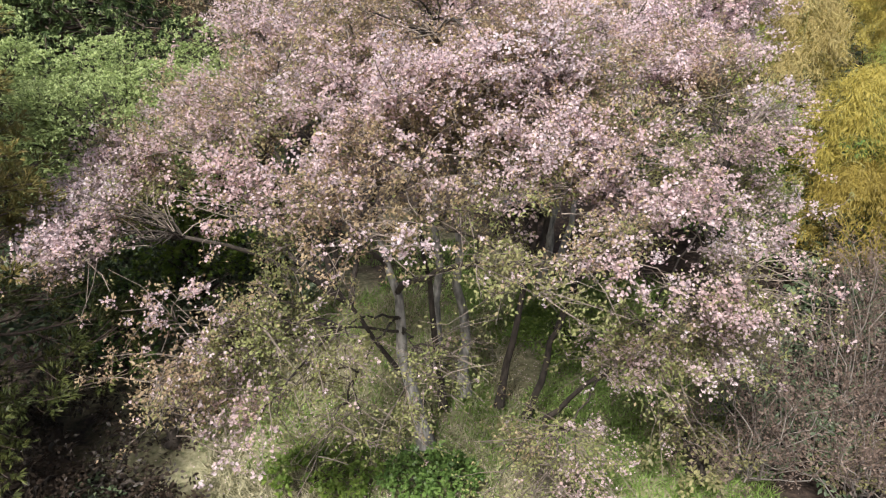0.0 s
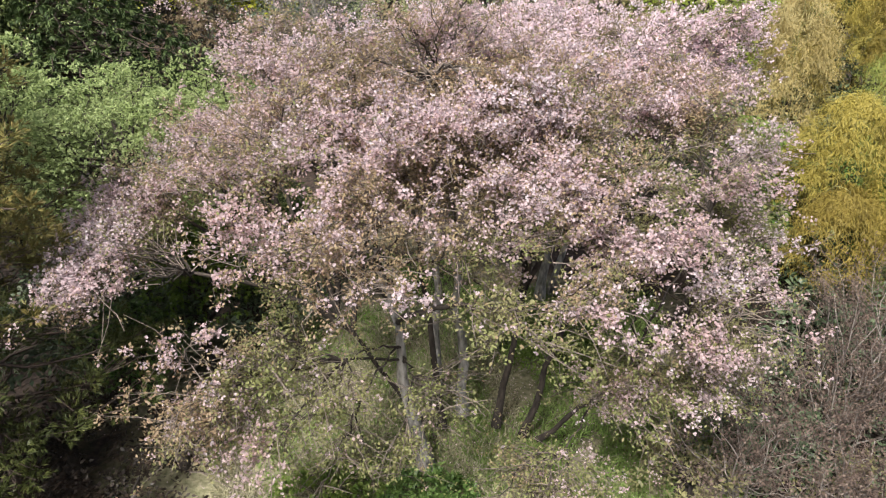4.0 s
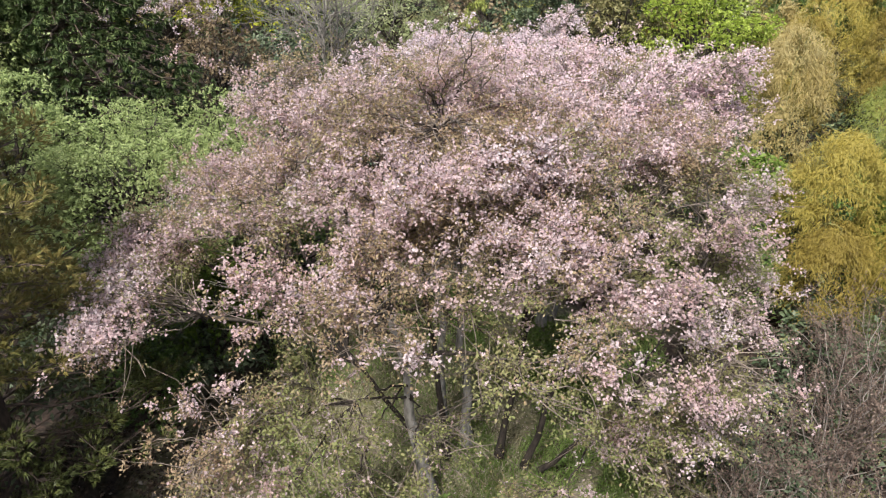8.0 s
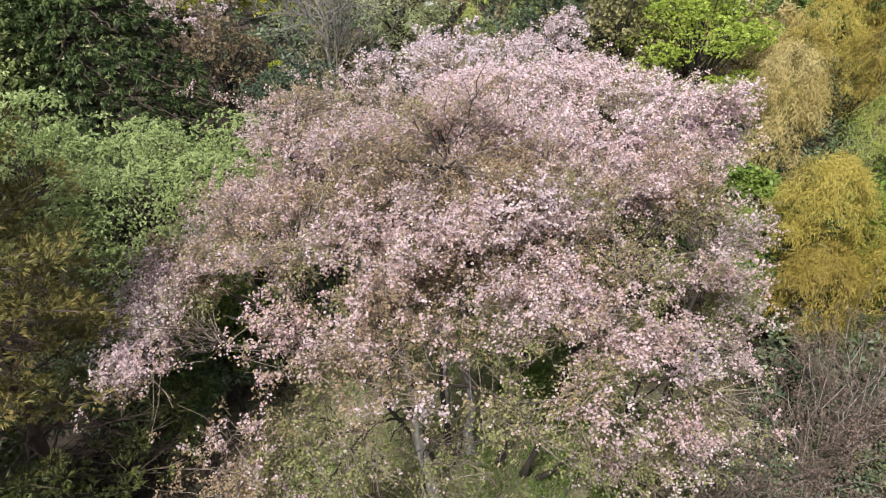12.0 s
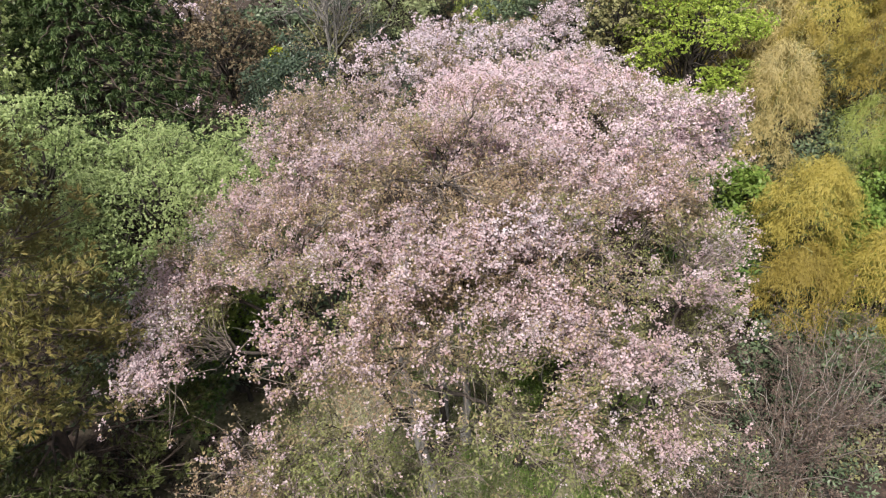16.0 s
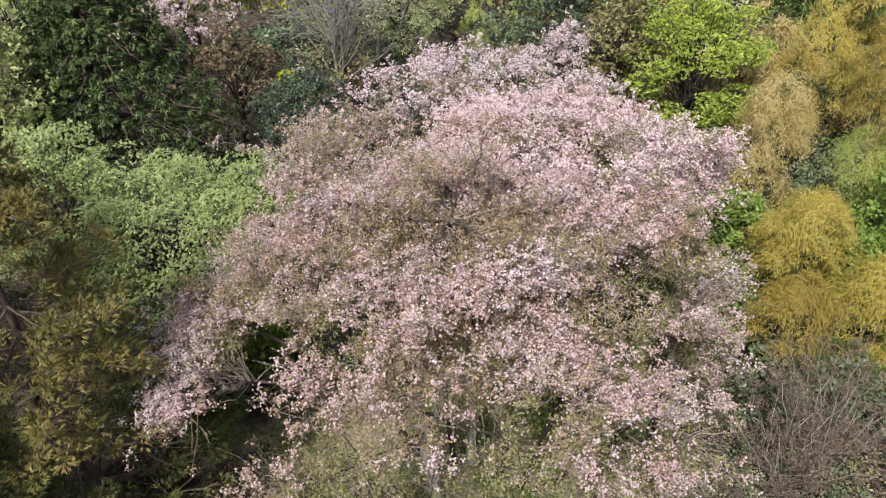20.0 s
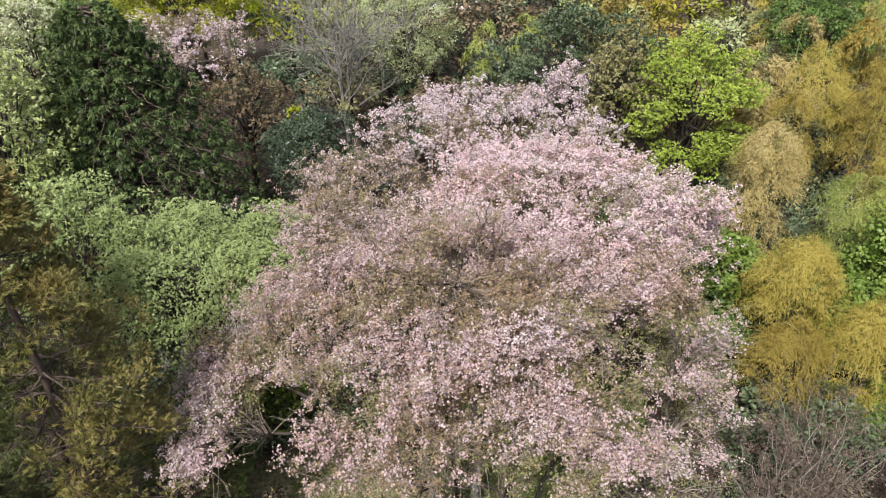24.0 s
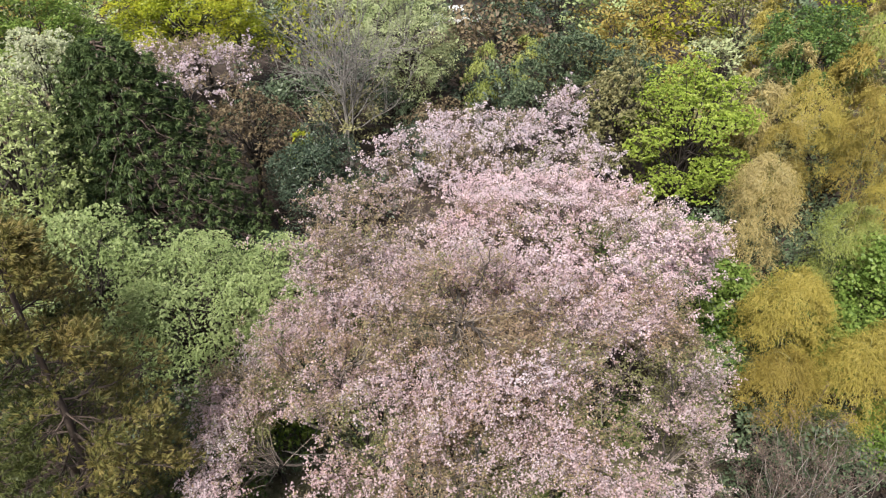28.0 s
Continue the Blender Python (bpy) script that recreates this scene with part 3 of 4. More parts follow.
def thin_front(p):
    """The outer sheets of the crown are full of blossom; its inside and lower middle bear leaves and few blossoms."""
    x, y, z = p[:, 0], p[:, 1], p[:, 2]
    top = 8.35 - 0.66 * (np.sqrt((x - 0.2) ** 2 + (y - 11.4) ** 2 + 1) - 1) * np.where(x > 0.2, 1.2, 1.0)
    deep = np.clip(top - z, -0.5, 3)
    less = 0.4 * np.clip((deep - 0.55) / 0.6, 0, 1) - 0.5 * np.clip((0.6 - deep) / 0.5, 0, 1)
    skirt = np.where(x < 0, 0.35, 0.6) * np.clip((np.abs(x) - 1.5) / 0.7, 0, 1) * np.clip(4.9 - z, 0, 1) * np.clip(9.8 - y, 0, 1)
    middle = 0.95 * np.exp(-((x + 0.2) / 1.8) ** 2) * np.clip((5.6 - z) / 1.2, 0, 1)
    green_flank = 0.85 * np.exp(-((x - 5.3) / 1.3) ** 2 - ((y - 12.4) / 1.5) ** 2)
    leafy_brow = 0.6 * np.exp(-((x + 0.4) / 1.6) ** 2 - ((y - 10.9) / 1.0) ** 2)
    return 0.15 + less - skirt + middle + green_flank + leafy_brow


cherry("cherry_tree", "spreading old cherry tree in full pink blossom with young bronze leaves", (0.0, 10.2),
       [(-0.3, -0.6, -0.75, 0.3, 4.6, 0.15), (0.45, 0.9, -0.3, 0.3, 5.6, 0.12), (0.0, 0.5, -0.5, 0.3, 5.0, 0.08), (1.1, 0.5, 0.6, 0.4, 4.4, 0.085), (1.6, 0.2, 0.9, -0.1, 4.0, 0.08), (-0.1, 1.6, -0.1, 1.0, 7.2, 0.1), (-0.4, 0.6, -2.6, 0.2, 4.4, 0.06), (1.9, 0.1, 2.0, -1.2, 3.5, 0.055)],
       main, PETAL_PINK, 3, 14, 0.052, thin_front)
cherry("cherry_tree", "pink blossoming cherry tree standing behind the larger one", (2.6, 15.6),
       [(0, 0, 0.2, 0, 5.0, 0.13), (0.3, 0.2, 0.9, 0.3, 4.6, 0.1)], np.concatenate([dome_ends((2.7, 15.4), 4.0, 4.2, 52, 7.75, 0.42, 0.5, 0.1), np.array([[5.7, 13.7, 7.4], [5.2, 14.2, 7.3], [5.5, 14.6, 7.1], [4.9, 13.4, 7.2], [5.9, 14.2, 7.0]])]), PETAL_SOFT, 3, 14, 0.056, None, False, -0.9, 0.75)
cherry("cherry_tree", "pale white-pink cherry tree in full blossom among evergreens", (1.2, 22.4),
       [(0, 0, 0.2, 0, 4.2, 0.13)], np.concatenate([dome_ends((1.2, 22.2), 4.4, 3.8, 54, 6.8, 0.34, 0.4, 0.1), np.array([[4.6, 25.6, 6.3], [4.9, 26.0, 6.5], [4.2, 25.2, 6.2], [3.8, 25.5, 6.0]])]), PETAL_WHITE, 3, 12, 0.075, None, True, -0.9, 0.7)
cherry("cherry_tree", "small cherry tree with brownish pink blossom and bronze leaves", (-2.9, 18.6),
       [(0, 0, -0.1, 0, 3.6, 0.1)], dome_ends((-2.9, 18.6), 2.6, 2.8, 30, 6.1, 0.4, 0.4, 0.1), PETAL_PINK, 3, 11, 0.07, lambda p: 0.6 + 0 * p[:, 0], True)
cherry("cherry_tree", "distant pink cherry tree in blossom at the wood's edge", (-11.8, 28.6),
       [(0, 0, 0.1, 0, 4.8, 0.12)], dome_ends((-11.8, 28.4), 3.4, 2.6, 40, 8.0, 0.6, 0.9, 0.1), PETAL_WHITE, 3, 10, 0.08, lambda p: 0.15 + 0 * p[:, 0], True, -0.3)

# a forked leader stands dark in the top of the crown
fork = np.array([-0.1, 1.7, 6.75])
for e_, rad_ in (((0.45, 1.9, 8.3), 0.036), ((-0.75, 1.6, 7.75), 0.028), ((1.0, 2.1, 7.9), 0.024), ((-0.15, 1.2, 8.0), 0.02)):
    e_ = np.array([e_])
    ln = curves(fork[None], (fork + e_) / 2 + np.array([[0.1, 0, -0.12]]), e_, 9, 0.025)
    j_ = np.array([3, 4, 5, 6, 7, 8])
    tw_ = ln[0, j_] + unit(unit(e_ - fork) + ball(6) * 0.8) * rng.uniform(0.25, 0.6, (6, 1))
    piece("leader", join(tubes(ln, np.linspace(1, 0.3, 9)[None] * rad_, 7), tubes(curves(ln[0, j_], (ln[0, j_] + tw_) / 2 + np.array([0, 0, 0.05]), tw_, 5), np.linspace(0.3, 0.12, 5)[None] * rad_ * np.ones((6, 1)), 5)), BARK_DARK, bpy.data.objects["cherry_tree"], "dark forked leader", smooth=True)
ln = curves(np.array([[-0.1, 1.5, 5.2]]), np.array([[0.05, 1.6, 6.0]]), fork[None], 8, 0.015)
piece("leader", tubes(ln, np.linspace(0.062, 0.044, 8)[None], 8), BARK_DARK, bpy.data.objects["cherry_tree"], "dark forked leader", smooth=True)

# bare pale boughs hang in the shade at the crown's edge
big = bpy.data.objects["cherry_tree"]
dead = bunch(3, (-3.8, 8.6, 4.7), (-3.1, 9.4, 5.3)) - np.array([0, 10.2, 0])
root = np.array([[-2.2, -0.5, 4.6]]) + rng.normal(0, 0.2, (3, 3))
dl = curves(root, (root + dead) / 2 + np.array([0, 0, 0.2]), dead, 9, 0.03)
for k in range(3):
    j = rng.integers(3, 9, 9)
    e = dl[k, j] + unit(unit(dead[k:k + 1] - root[k:k + 1]) + ball(9) * 0.9) * rng.uniform(0.2, 0.6, (9, 1))
    piece("dead_bough", join(tubes(dl[k:k + 1], np.linspace(0.011, 0.003, 9)[None], 5), tubes(curves(dl[k, j], (dl[k, j] + e) / 2 + rng.normal(0, 0.04, e.shape), e, 4), np.full((9, 4), 0.0035), 3)), TWIG_DEAD, big, "bare pale grey dead bough")

# ---- conifers ----


def cedar(at, h, spread, n, label, tufts_per=12, material=CEDAR_LEAF, shoots=11, lean=(0, 0), bare=0.0):
    t = thing("cedar_tree", (at[0], at[1], 0), label, "tree", "cedars")
    p, rad = trunk_line(h, 0.13, lean, 12, 0.03, 1.3)
    piece("trunk", tubes(p, rad, 9), BARK_CEDAR, t, smooth=True)
    z = np.sort(rng.uniform(0.18, 0.99, n))
    ang = np.arange(n) * 2.39996 + rng.normal(0, 0.3, n)
    L = spread * (1.02 - z) ** 0.65 * rng.uniform(0.75, 1.1, n) + 0.2
    a0 = np.stack([np.interp(z, np.linspace(0, 1, 12), p[0, :, k]) for k in range(3)], 1)
    out = np.stack([np.cos(ang), np.sin(ang), np.zeros(n)], 1)
    b = a0 + out * L[:, None] + np.array([0, 0, 1.0]) * (L * rng.uniform(-0.15, 0.2, n))[:, None]
    bp = curves(a0, (a0 + b) / 2 - np.array([0, 0, 0.18]) * L[:, None], b, 9, 0.025)
    br = np.linspace(1, 0.25, 9)[None] * (0.009 + 0.008 * L[:, None])
    for k in range(n):
        piece("branch", tubes(bp[k:k + 1], br[k:k + 1], 5), BARK_CEDAR, t)
    # brush-like tufts of finger shoots sit on the outer part of each branch
    f = np.concatenate([np.ones((n, 1)), rng.uniform(0.4, 0.97, (n, tufts_per - 1))], 1)
    i = np.clip((f * 8).astype(int), 0, 8)
    lat = np.cross(out, [0, 0, 1.0])[:, None] * rng.normal(0, 0.3, (n, tufts_per, 1)) * (f < 0.99)[..., None] * L[:, None, None] * 0.5
    o = (bp[np.arange(n)[:, None], i] + lat + rng.normal(0, 0.06, (n, tufts_per, 3))).reshape(-1, 3)
    od = np.repeat(out, tufts_per, 0)
    shown = ~((od @ np.array([0.65, -0.76, 0]) > 0.35) & (o[:, 2] > 0.3 * h) & (o[:, 2] < 0.8 * h) & (rng.random(len(o)) < bare))
    o, od = o[shown], od[shown]
    foot = bp[np.arange(n)[:, None], np.clip(i - 2, 0, 8)].reshape(-1, 3)[shown]
    sh = curves(foot, (foot + o) / 2 - np.array([0, 0, 0.04]), o, 4)
    crown = piece("crown", tubes(sh, np.linspace(0.011, 0.006, 4)[None] * np.ones((len(sh), 1)), 3), BARK_CEDAR, t, "brown side shoots")
    big_ = rng.uniform(0.8, 1.3, (len(o), 1))
    fing = unit(np.repeat(od * 0.6 + np.array([0, 0, 0.55]), shoots, 0) + ball(len(o) * shoots) * np.array([1, 1, 0.7]) * 0.95)
    so = np.repeat(o, shoots, 0) + fing * rng.uniform(0.05, 0.22, (len(fing), 1)) * np.repeat(big_, shoots, 0)
    # low and left tufts are greener, and darker to put shade into their colour
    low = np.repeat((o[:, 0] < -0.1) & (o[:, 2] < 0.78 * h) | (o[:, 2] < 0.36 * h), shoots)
    for who, mat, words in ((~low, material, "olive needle tufts tinged with brown"), (low, CEDAR_GREEN, "greener lower needle tufts, darkened as shade")):
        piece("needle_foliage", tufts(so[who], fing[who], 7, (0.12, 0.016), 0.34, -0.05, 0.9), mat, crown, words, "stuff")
    return t


cedar((-7.4, 8.7), 11.0, 3.0, 96, "tall cedar with olive-brown brush-like needle tufts", 10, shoots=22, lean=(-0.4, 0.2), bare=0.15)
cedar((-10.2, 11.4), 10.4, 2.9, 70, "tall dark cedar with olive needle tufts", 8, shoots=16)
cedar((-8.4, 6.8), 6.6, 2.5, 48, "small cedar with fresh green needle tufts", 9, CEDAR_GREEN, 18)

dk = thing("conifer_tree", (-11.3, 21.2, 0), "broad dark green conifer with dense shaggy sprays", "tree")
p_, r_ = trunk_line(9.9, 0.2, (-0.2, 0), 10)
piece("trunk", tubes(p_, r_, 8), BARK_CEDAR, dk, smooth=True)
nb_ = 250
zz = np.linspace(0.03, 0.985, nb_) ** 0.9
an_ = np.arange(nb_) * 2.39996
out_ = np.stack([np.cos(an_), np.sin(an_), 0 * an_], 1)
L_ = (0.2 + 5.5 * (1 - zz) ** 0.52) * rng.uniform(0.82, 1.08, nb_) * np.where(out_[:, 0] > 0, 1.05, 0.75)
b0 = np.stack([-0.2 * zz, 0 * zz, 9.9 * zz], 1)
b1 = b0 + out_ * L_[:, None] * np.array([1, 0.85, 1]) - np.array([0, 0, 0.12]) * L_[:, None]
bl_ = curves(b0, (b0 + b1) / 2 + np.array([0, 0, 0.1]) * L_[:, None], b1, 10, 0.03)
piece("branchwork", tubes(bl_, np.linspace(0.045, 0.01, 10)[None] * np.ones((nb_, 1)), 4), BARK_CEDAR, dk, kind="stuff")
per_ = 24
f_ = rng.uniform(0.45, 1.02, (nb_, per_)) ** 0.8
k_ = np.clip((f_ * 9).astype(int), 0, 9)
side_ = np.cross(out_, [0, 0, 1.0])[:, None] * rng.uniform(-1, 1, (nb_, per_, 1)) * (0.16 + 0.13 * L_[:, None, None])
fc_ = (bl_[np.arange(nb_)[:, None], k_] + side_ + rng.normal(0, 0.09, (nb_, per_, 3))).reshape(-1, 3)
fa_ = np.repeat(out_, per_, 0) * 0.8 + side_.reshape(-1, 3) * 0.9 + np.array([0, 0, -0.1])
piece("crown", tufts(fc_, fa_, 16, (0.19, 0.036), 1.0, 0.15, 0.5), DARK_NEEDLE, dk)

# ---- broad-leaved trees ----
broadleaf("broadleaf_tree", "light green broad-leaved tree with a dense rounded crown", (-7.4, 15.4), (0, 0, 3.5), (2.9, 2.4, 2.7), 74, 0.72, 1300, (0.066, 0.029), LIGHT_GREEN, low=-0.5, up=0.8, near=True, burst=6)
broadleaf("broadleaf_tree", "light green broad-leaved tree with a wide low crown", (-10.8, 15.6), (0, 0, 4.0), (2.6, 2.4, 3.2), 48, 0.7, 760, (0.09, 0.036), LIGHT_GREEN, low=-0.5, up=0.8, near=True, burst=6)
broadleaf("broadleaf_tree", "tall light green tree with pale new leaves", (-13.7, 18.6), (0, 0, 6.2), (2.3, 2.3, 4.2), 54, 0.75, 480, (0.125, 0.05), PALE_YELLOW, low=-0.85, up=0.8, near=True, burst=6)
broadleaf("broadleaf_tree", "pale whitish-green tree in young leaf", (-13.4, 21.6), (0, 0, 7.6), (1.8, 1.6, 3.0), 30, 0.6, 560, (0.11, 0.04), WHITE_GREEN, low=-0.6, up=0.8, near=True, burst=6)
broadleaf("broadleaf_tree", "light green broad-leaved tree leaning towards the cherry", (-5.0, 15.0), (0, 0, 4.0), (1.5, 1.6, 2.5), 36, 0.62, 1300, (0.066, 0.029), LIGHT_GREEN, low=-0.6, up=0.8, near=True, burst=6)
broadleaf("maple_tree", "vivid lime-green maple with layered new leaves", (8.7, 24.2), (0, 0, 5.2), (2.4, 2.2, 3.8), 74, 0.62, 900, (0.075, 0.052), LIME, low=-0.8, up=0.9, flat=0.4, near=True, burst=8)
broadleaf("evergreen_tree", "dark grey-green evergreen with a domed crown", (5.2, 28.2), (0, 0, 4.8), (3.8, 2.6, 3.5), 76, 0.6, 400, (0.13, 0.055), EVERGREEN, near=True, burst=8)
broadleaf("evergreen_tree", "olive-brown evergreen with a rounded crown", (6.2, 25.2), (0, 0, 5.2), (1.7, 1.5, 3.1), 40, 0.5, 440, (0.13, 0.055), OLIVE, low=-0.7, near=True, burst=8)
broadleaf("broadleaf_tree", "brown-leaved tree at the wood's edge", (-8.8, 27.0), (0, 0, 3.4), (2.8, 1.8, 3.0), 50, 0.6, 240, (0.13, 0.06), BROWN_LEAF, low=-0.6, near=True, burst=6)
broadleaf("evergreen_shrub", "dark blue-green evergreen shrub", (-5.7, 24.2), (0, 0, 3.0), (1.8, 1.4, 2.5), 32, 0.65, 420, (0.12, 0.055), BLUE_GREEN, low=-0.6, category="shrub", near=True)
broadleaf("broadleaf_tree", "yellow-green tree in new leaf", (-14.2, 37), (0, 0, 5.4), (5.0, 2.6, 2.9), 66, 0.85, 240, (0.17, 0.09), YELLOW_GREEN, low=-0.5, up=1.0, flat=0.5)
broadleaf("broadleaf_tree", "fresh green tree with layered foliage and dark limbs", (-21.4, 35), (0, 0, 5.0), (4.4, 2.6, 3.6), 54, 0.9, 240, (0.17, 0.09), FRESH_GREEN, low=-0.5, up=1.0, flat=0.5)
broadleaf("broadleaf_tree", "pale sage-green tree with slender trunk", (-2.6, 36.5), (0, 0, 4.4), (3.1, 2.4, 3.6), 48, 0.8, 280, (0.15, 0.06), PALE_GREEN, low=-0.8)
broadleaf("broadleaf_tree", "fresh green tree behind the bamboo", (15.8, 30.2), (0, 0, 6.0), (2.4, 2.0, 2.8), 34, 0.7, 400, (0.14, 0.065), MID_GREEN, low=-0.6)

broadleaf("yellow_green_shrub", "small bright yellow-green shrub beside the brown tree", (-6.3, 25.6), (0, 0, 3.4), (0.5, 0.5, 1.6), 12, 0.34, 120, (0.13, 0.07), YELLOW_GREEN, low=-0.6, category="shrub", trunk=0.05, burst=6)

# ---- bamboo ----


def bamboo(at, h, r, material, label, leaves=1500, lean=(0, 0), leaf=(0.19, 0.036)):
    """One bamboo: a slender culm under a drooping plume."""
    t = thing("bamboo", (at[0], at[1], 0), label, "bamboo", "bamboo grove")
    k = 12
    z = np.linspace(0, 1, k)
    tip = np.array([lean[0], lean[1]])
    p = np.stack([tip[0] * z ** 2.2, tip[1] * z ** 2.2, h * (z - 0.06 * z ** 3)], 1)[None]
    piece("culm", tubes(p, (0.035 * (1 - 0.8 * z))[None], 6), CULM, t, smooth=True)
    nb = 34
    f = rng.uniform(0.2, 1.0, nb)
    a0 = np.stack([np.interp(f, z, p[0, :, j]) for j in range(3)], 1)
    ang = np.arange(nb) * 2.39996
    prof = np.sin(np.clip((1.04 - f) / 0.85, 0, 1) * math.pi * 0.75) ** 0.8
    L = r * (0.25 + 0.85 * prof) * rng.uniform(0.7, 1.15, nb)
    out = np.stack([np.cos(ang), np.sin(ang), 0 * ang], 1)
    b = a0 + out * L[:, None] - np.array([0, 0, 1]) * (0.3 * L)[:, None]
    bp = curves(a0, a0 + out * L[:, None] * 0.6 + np.array([0, 0, 0.4]) * L[:, None], b, 6, 0.02)
    if leaves > 5000:
        for k in range(0, nb, 2):
            piece("branch", tubes(bp[k:k + 1], np.linspace(0.008, 0.003, 6)[None], 4), CULM, t)
    # small hanging tufts of leaves fill the plume's outline
    m = max(60, leaves // 28)
    nc = max(10, m // 14)
    who = rng.integers(0, nc, m)
    g = np.clip((0.38 + 0.62 * rng.random(nc) ** 0.85)[who] + rng.normal(0, 0.035, m), 0.34, 1.0)
    ax = np.stack([np.interp(g, z, p[0, :, j]) for j in range(3)], 1)
    w = np.interp(g, [0.36, 0.58, 0.84, 0.95, 1.0], [0.65, 1.0, 0.78, 0.45, 0.15]) * r * rng.uniform(0.65, 1.25, nc)[who]
    an = (np.arange(nc) * 2.39996 + rng.uniform(0, 6))[who] + rng.normal(0, 0.3, m)
    od = np.stack([np.cos(an), np.sin(an), 0 * an], 1)
    c = ax + od * (w * 0.75 * np.sqrt(rng.uniform(0.4, 1.0, m)))[:, None]
    # each strand arches out and hangs; its leaves point along it
    k = 28
    ls = np.repeat(rng.uniform(0.3, 0.9, m), k)[:, None]
    f = rng.uniform(0.05, 1.0, (m * k, 1))
    od = np.repeat(unit(od + ball(m) * np.array([0.5, 0.5, 0.15])), k, 0)
    pos = np.repeat(c, k, 0) + ls * (od * 0.75 * f + np.array([0, 0, 1.0]) * (0.3 * f - 0.65 * f * f)) + rng.normal(0, 0.05, (m * k, 3))
    way = od * 0.6 + np.array([0, 0, 1.0]) * (0.15 - 0.95 * f) + ball(m * k) * 0.75
    s = rng.uniform(0.7, 1.3, m * k)
    piece("crown", blades(pos, way, od * 0.4 + np.array([0, 0, 1.0]) + ball(m * k) * 0.35, leaf[0] * s, leaf[1] * s, 0.4, 0.2), material, t)
    return t


G_LABEL, O_LABEL = "golden-yellow bamboo with a drooping feathery plume", "olive-gold bamboo with dense hanging leaves"
near_bamboo = [
    (9.4, 15.2, 5.9, 1.25, GOLD, G_LABEL, 15000), (9.6, 18.9, 7.7, 1.15, STRAW, "tall straw-gold bamboo with a narrow plume", 13000), (8.9, 13.7, 4.2, 1.0, OLIVE_GOLD, O_LABEL, 9000),
    (10.8, 13.6, 4.8, 1.1, GOLD, G_LABEL, 10000), (12.2, 14.2, 5.0, 1.1, GOLD, G_LABEL, 9000), (12.2, 18.0, 6.4, 1.15, BAMBOO_GREEN, "yellow-green bamboo with a soft plume", 10000),
    (11.2, 21.6, 7.4, 1.15, OLIVE_GOLD, O_LABEL, 8000), (12.8, 23.4, 8.6, 1.2, GOLD, G_LABEL, 8000), (14.6, 22.4, 8.4, 1.25, OLIVE_GOLD, O_LABEL, 8000), (14.4, 19.6, 7.4, 1.2, GOLD, G_LABEL, 8000),
    (10.0, 12.9, 2.6, 0.8, DARK_BAMBOO, "low dark green bamboo with drooping leaves", 5000)]
spots = [(8.8, 24.2), (12.3, 16.6), (15.8, 30.2)]
for x, y, h, r, m, lab, k in near_bamboo:
    bamboo((x, y), h, r, m, lab, int(k * 1.9), (-0.25, -0.3), (0.115, 0.0145))
    spots.append((x, y))
tries = 0
while len(spots) < 52 and tries < 6000:
    tries += 1
    x, y = rng.uniform(10, 25), rng.uniform(13, 33)
    if min((x - u) ** 2 + (y - v) ** 2 for u, v in spots) < 2.6 ** 2 or (x < 11.6 and y > 21) or (y > 27 and x < 14) or x > 3 + 0.66 * y:
        continue
    spots.append((x, y))
    hh = 4.4 + 0.15 * (y - 13) + 0.14 * (x - 9) + rng.uniform(-0.4, 1.6)
    gold = rng.random() < 0.5
    bamboo((x, y), min(hh, 8.8), rng.uniform(1.05, 1.4), (GOLD if rng.random() < 0.7 else STRAW) if gold else (OLIVE_GOLD if rng.random() < 0.85 else BAMBOO_GREEN), G_LABEL if gold else O_LABEL, 11000 if y < 24 else 6500, (rng.uniform(-0.6, 0.2), rng.uniform(-0.6, 0.1)), (0.125, 0.02) if y < 24 else (0.16, 0.034))
bamboo((1.4, 33), 6.2, 0.95, BAMBOO_GREEN, "small yellow-green bamboo clump", 3000)
bamboo((3.6, 33.4), 6.4, 0.8, BAMBOO_GREEN, "small yellow-green bamboo clump", 2600)
bamboo((4.5, 38), 4.9, 1.0, OLIVE_GOLD, O_LABEL, 2000)

# ---- bare trees and shrubs ----


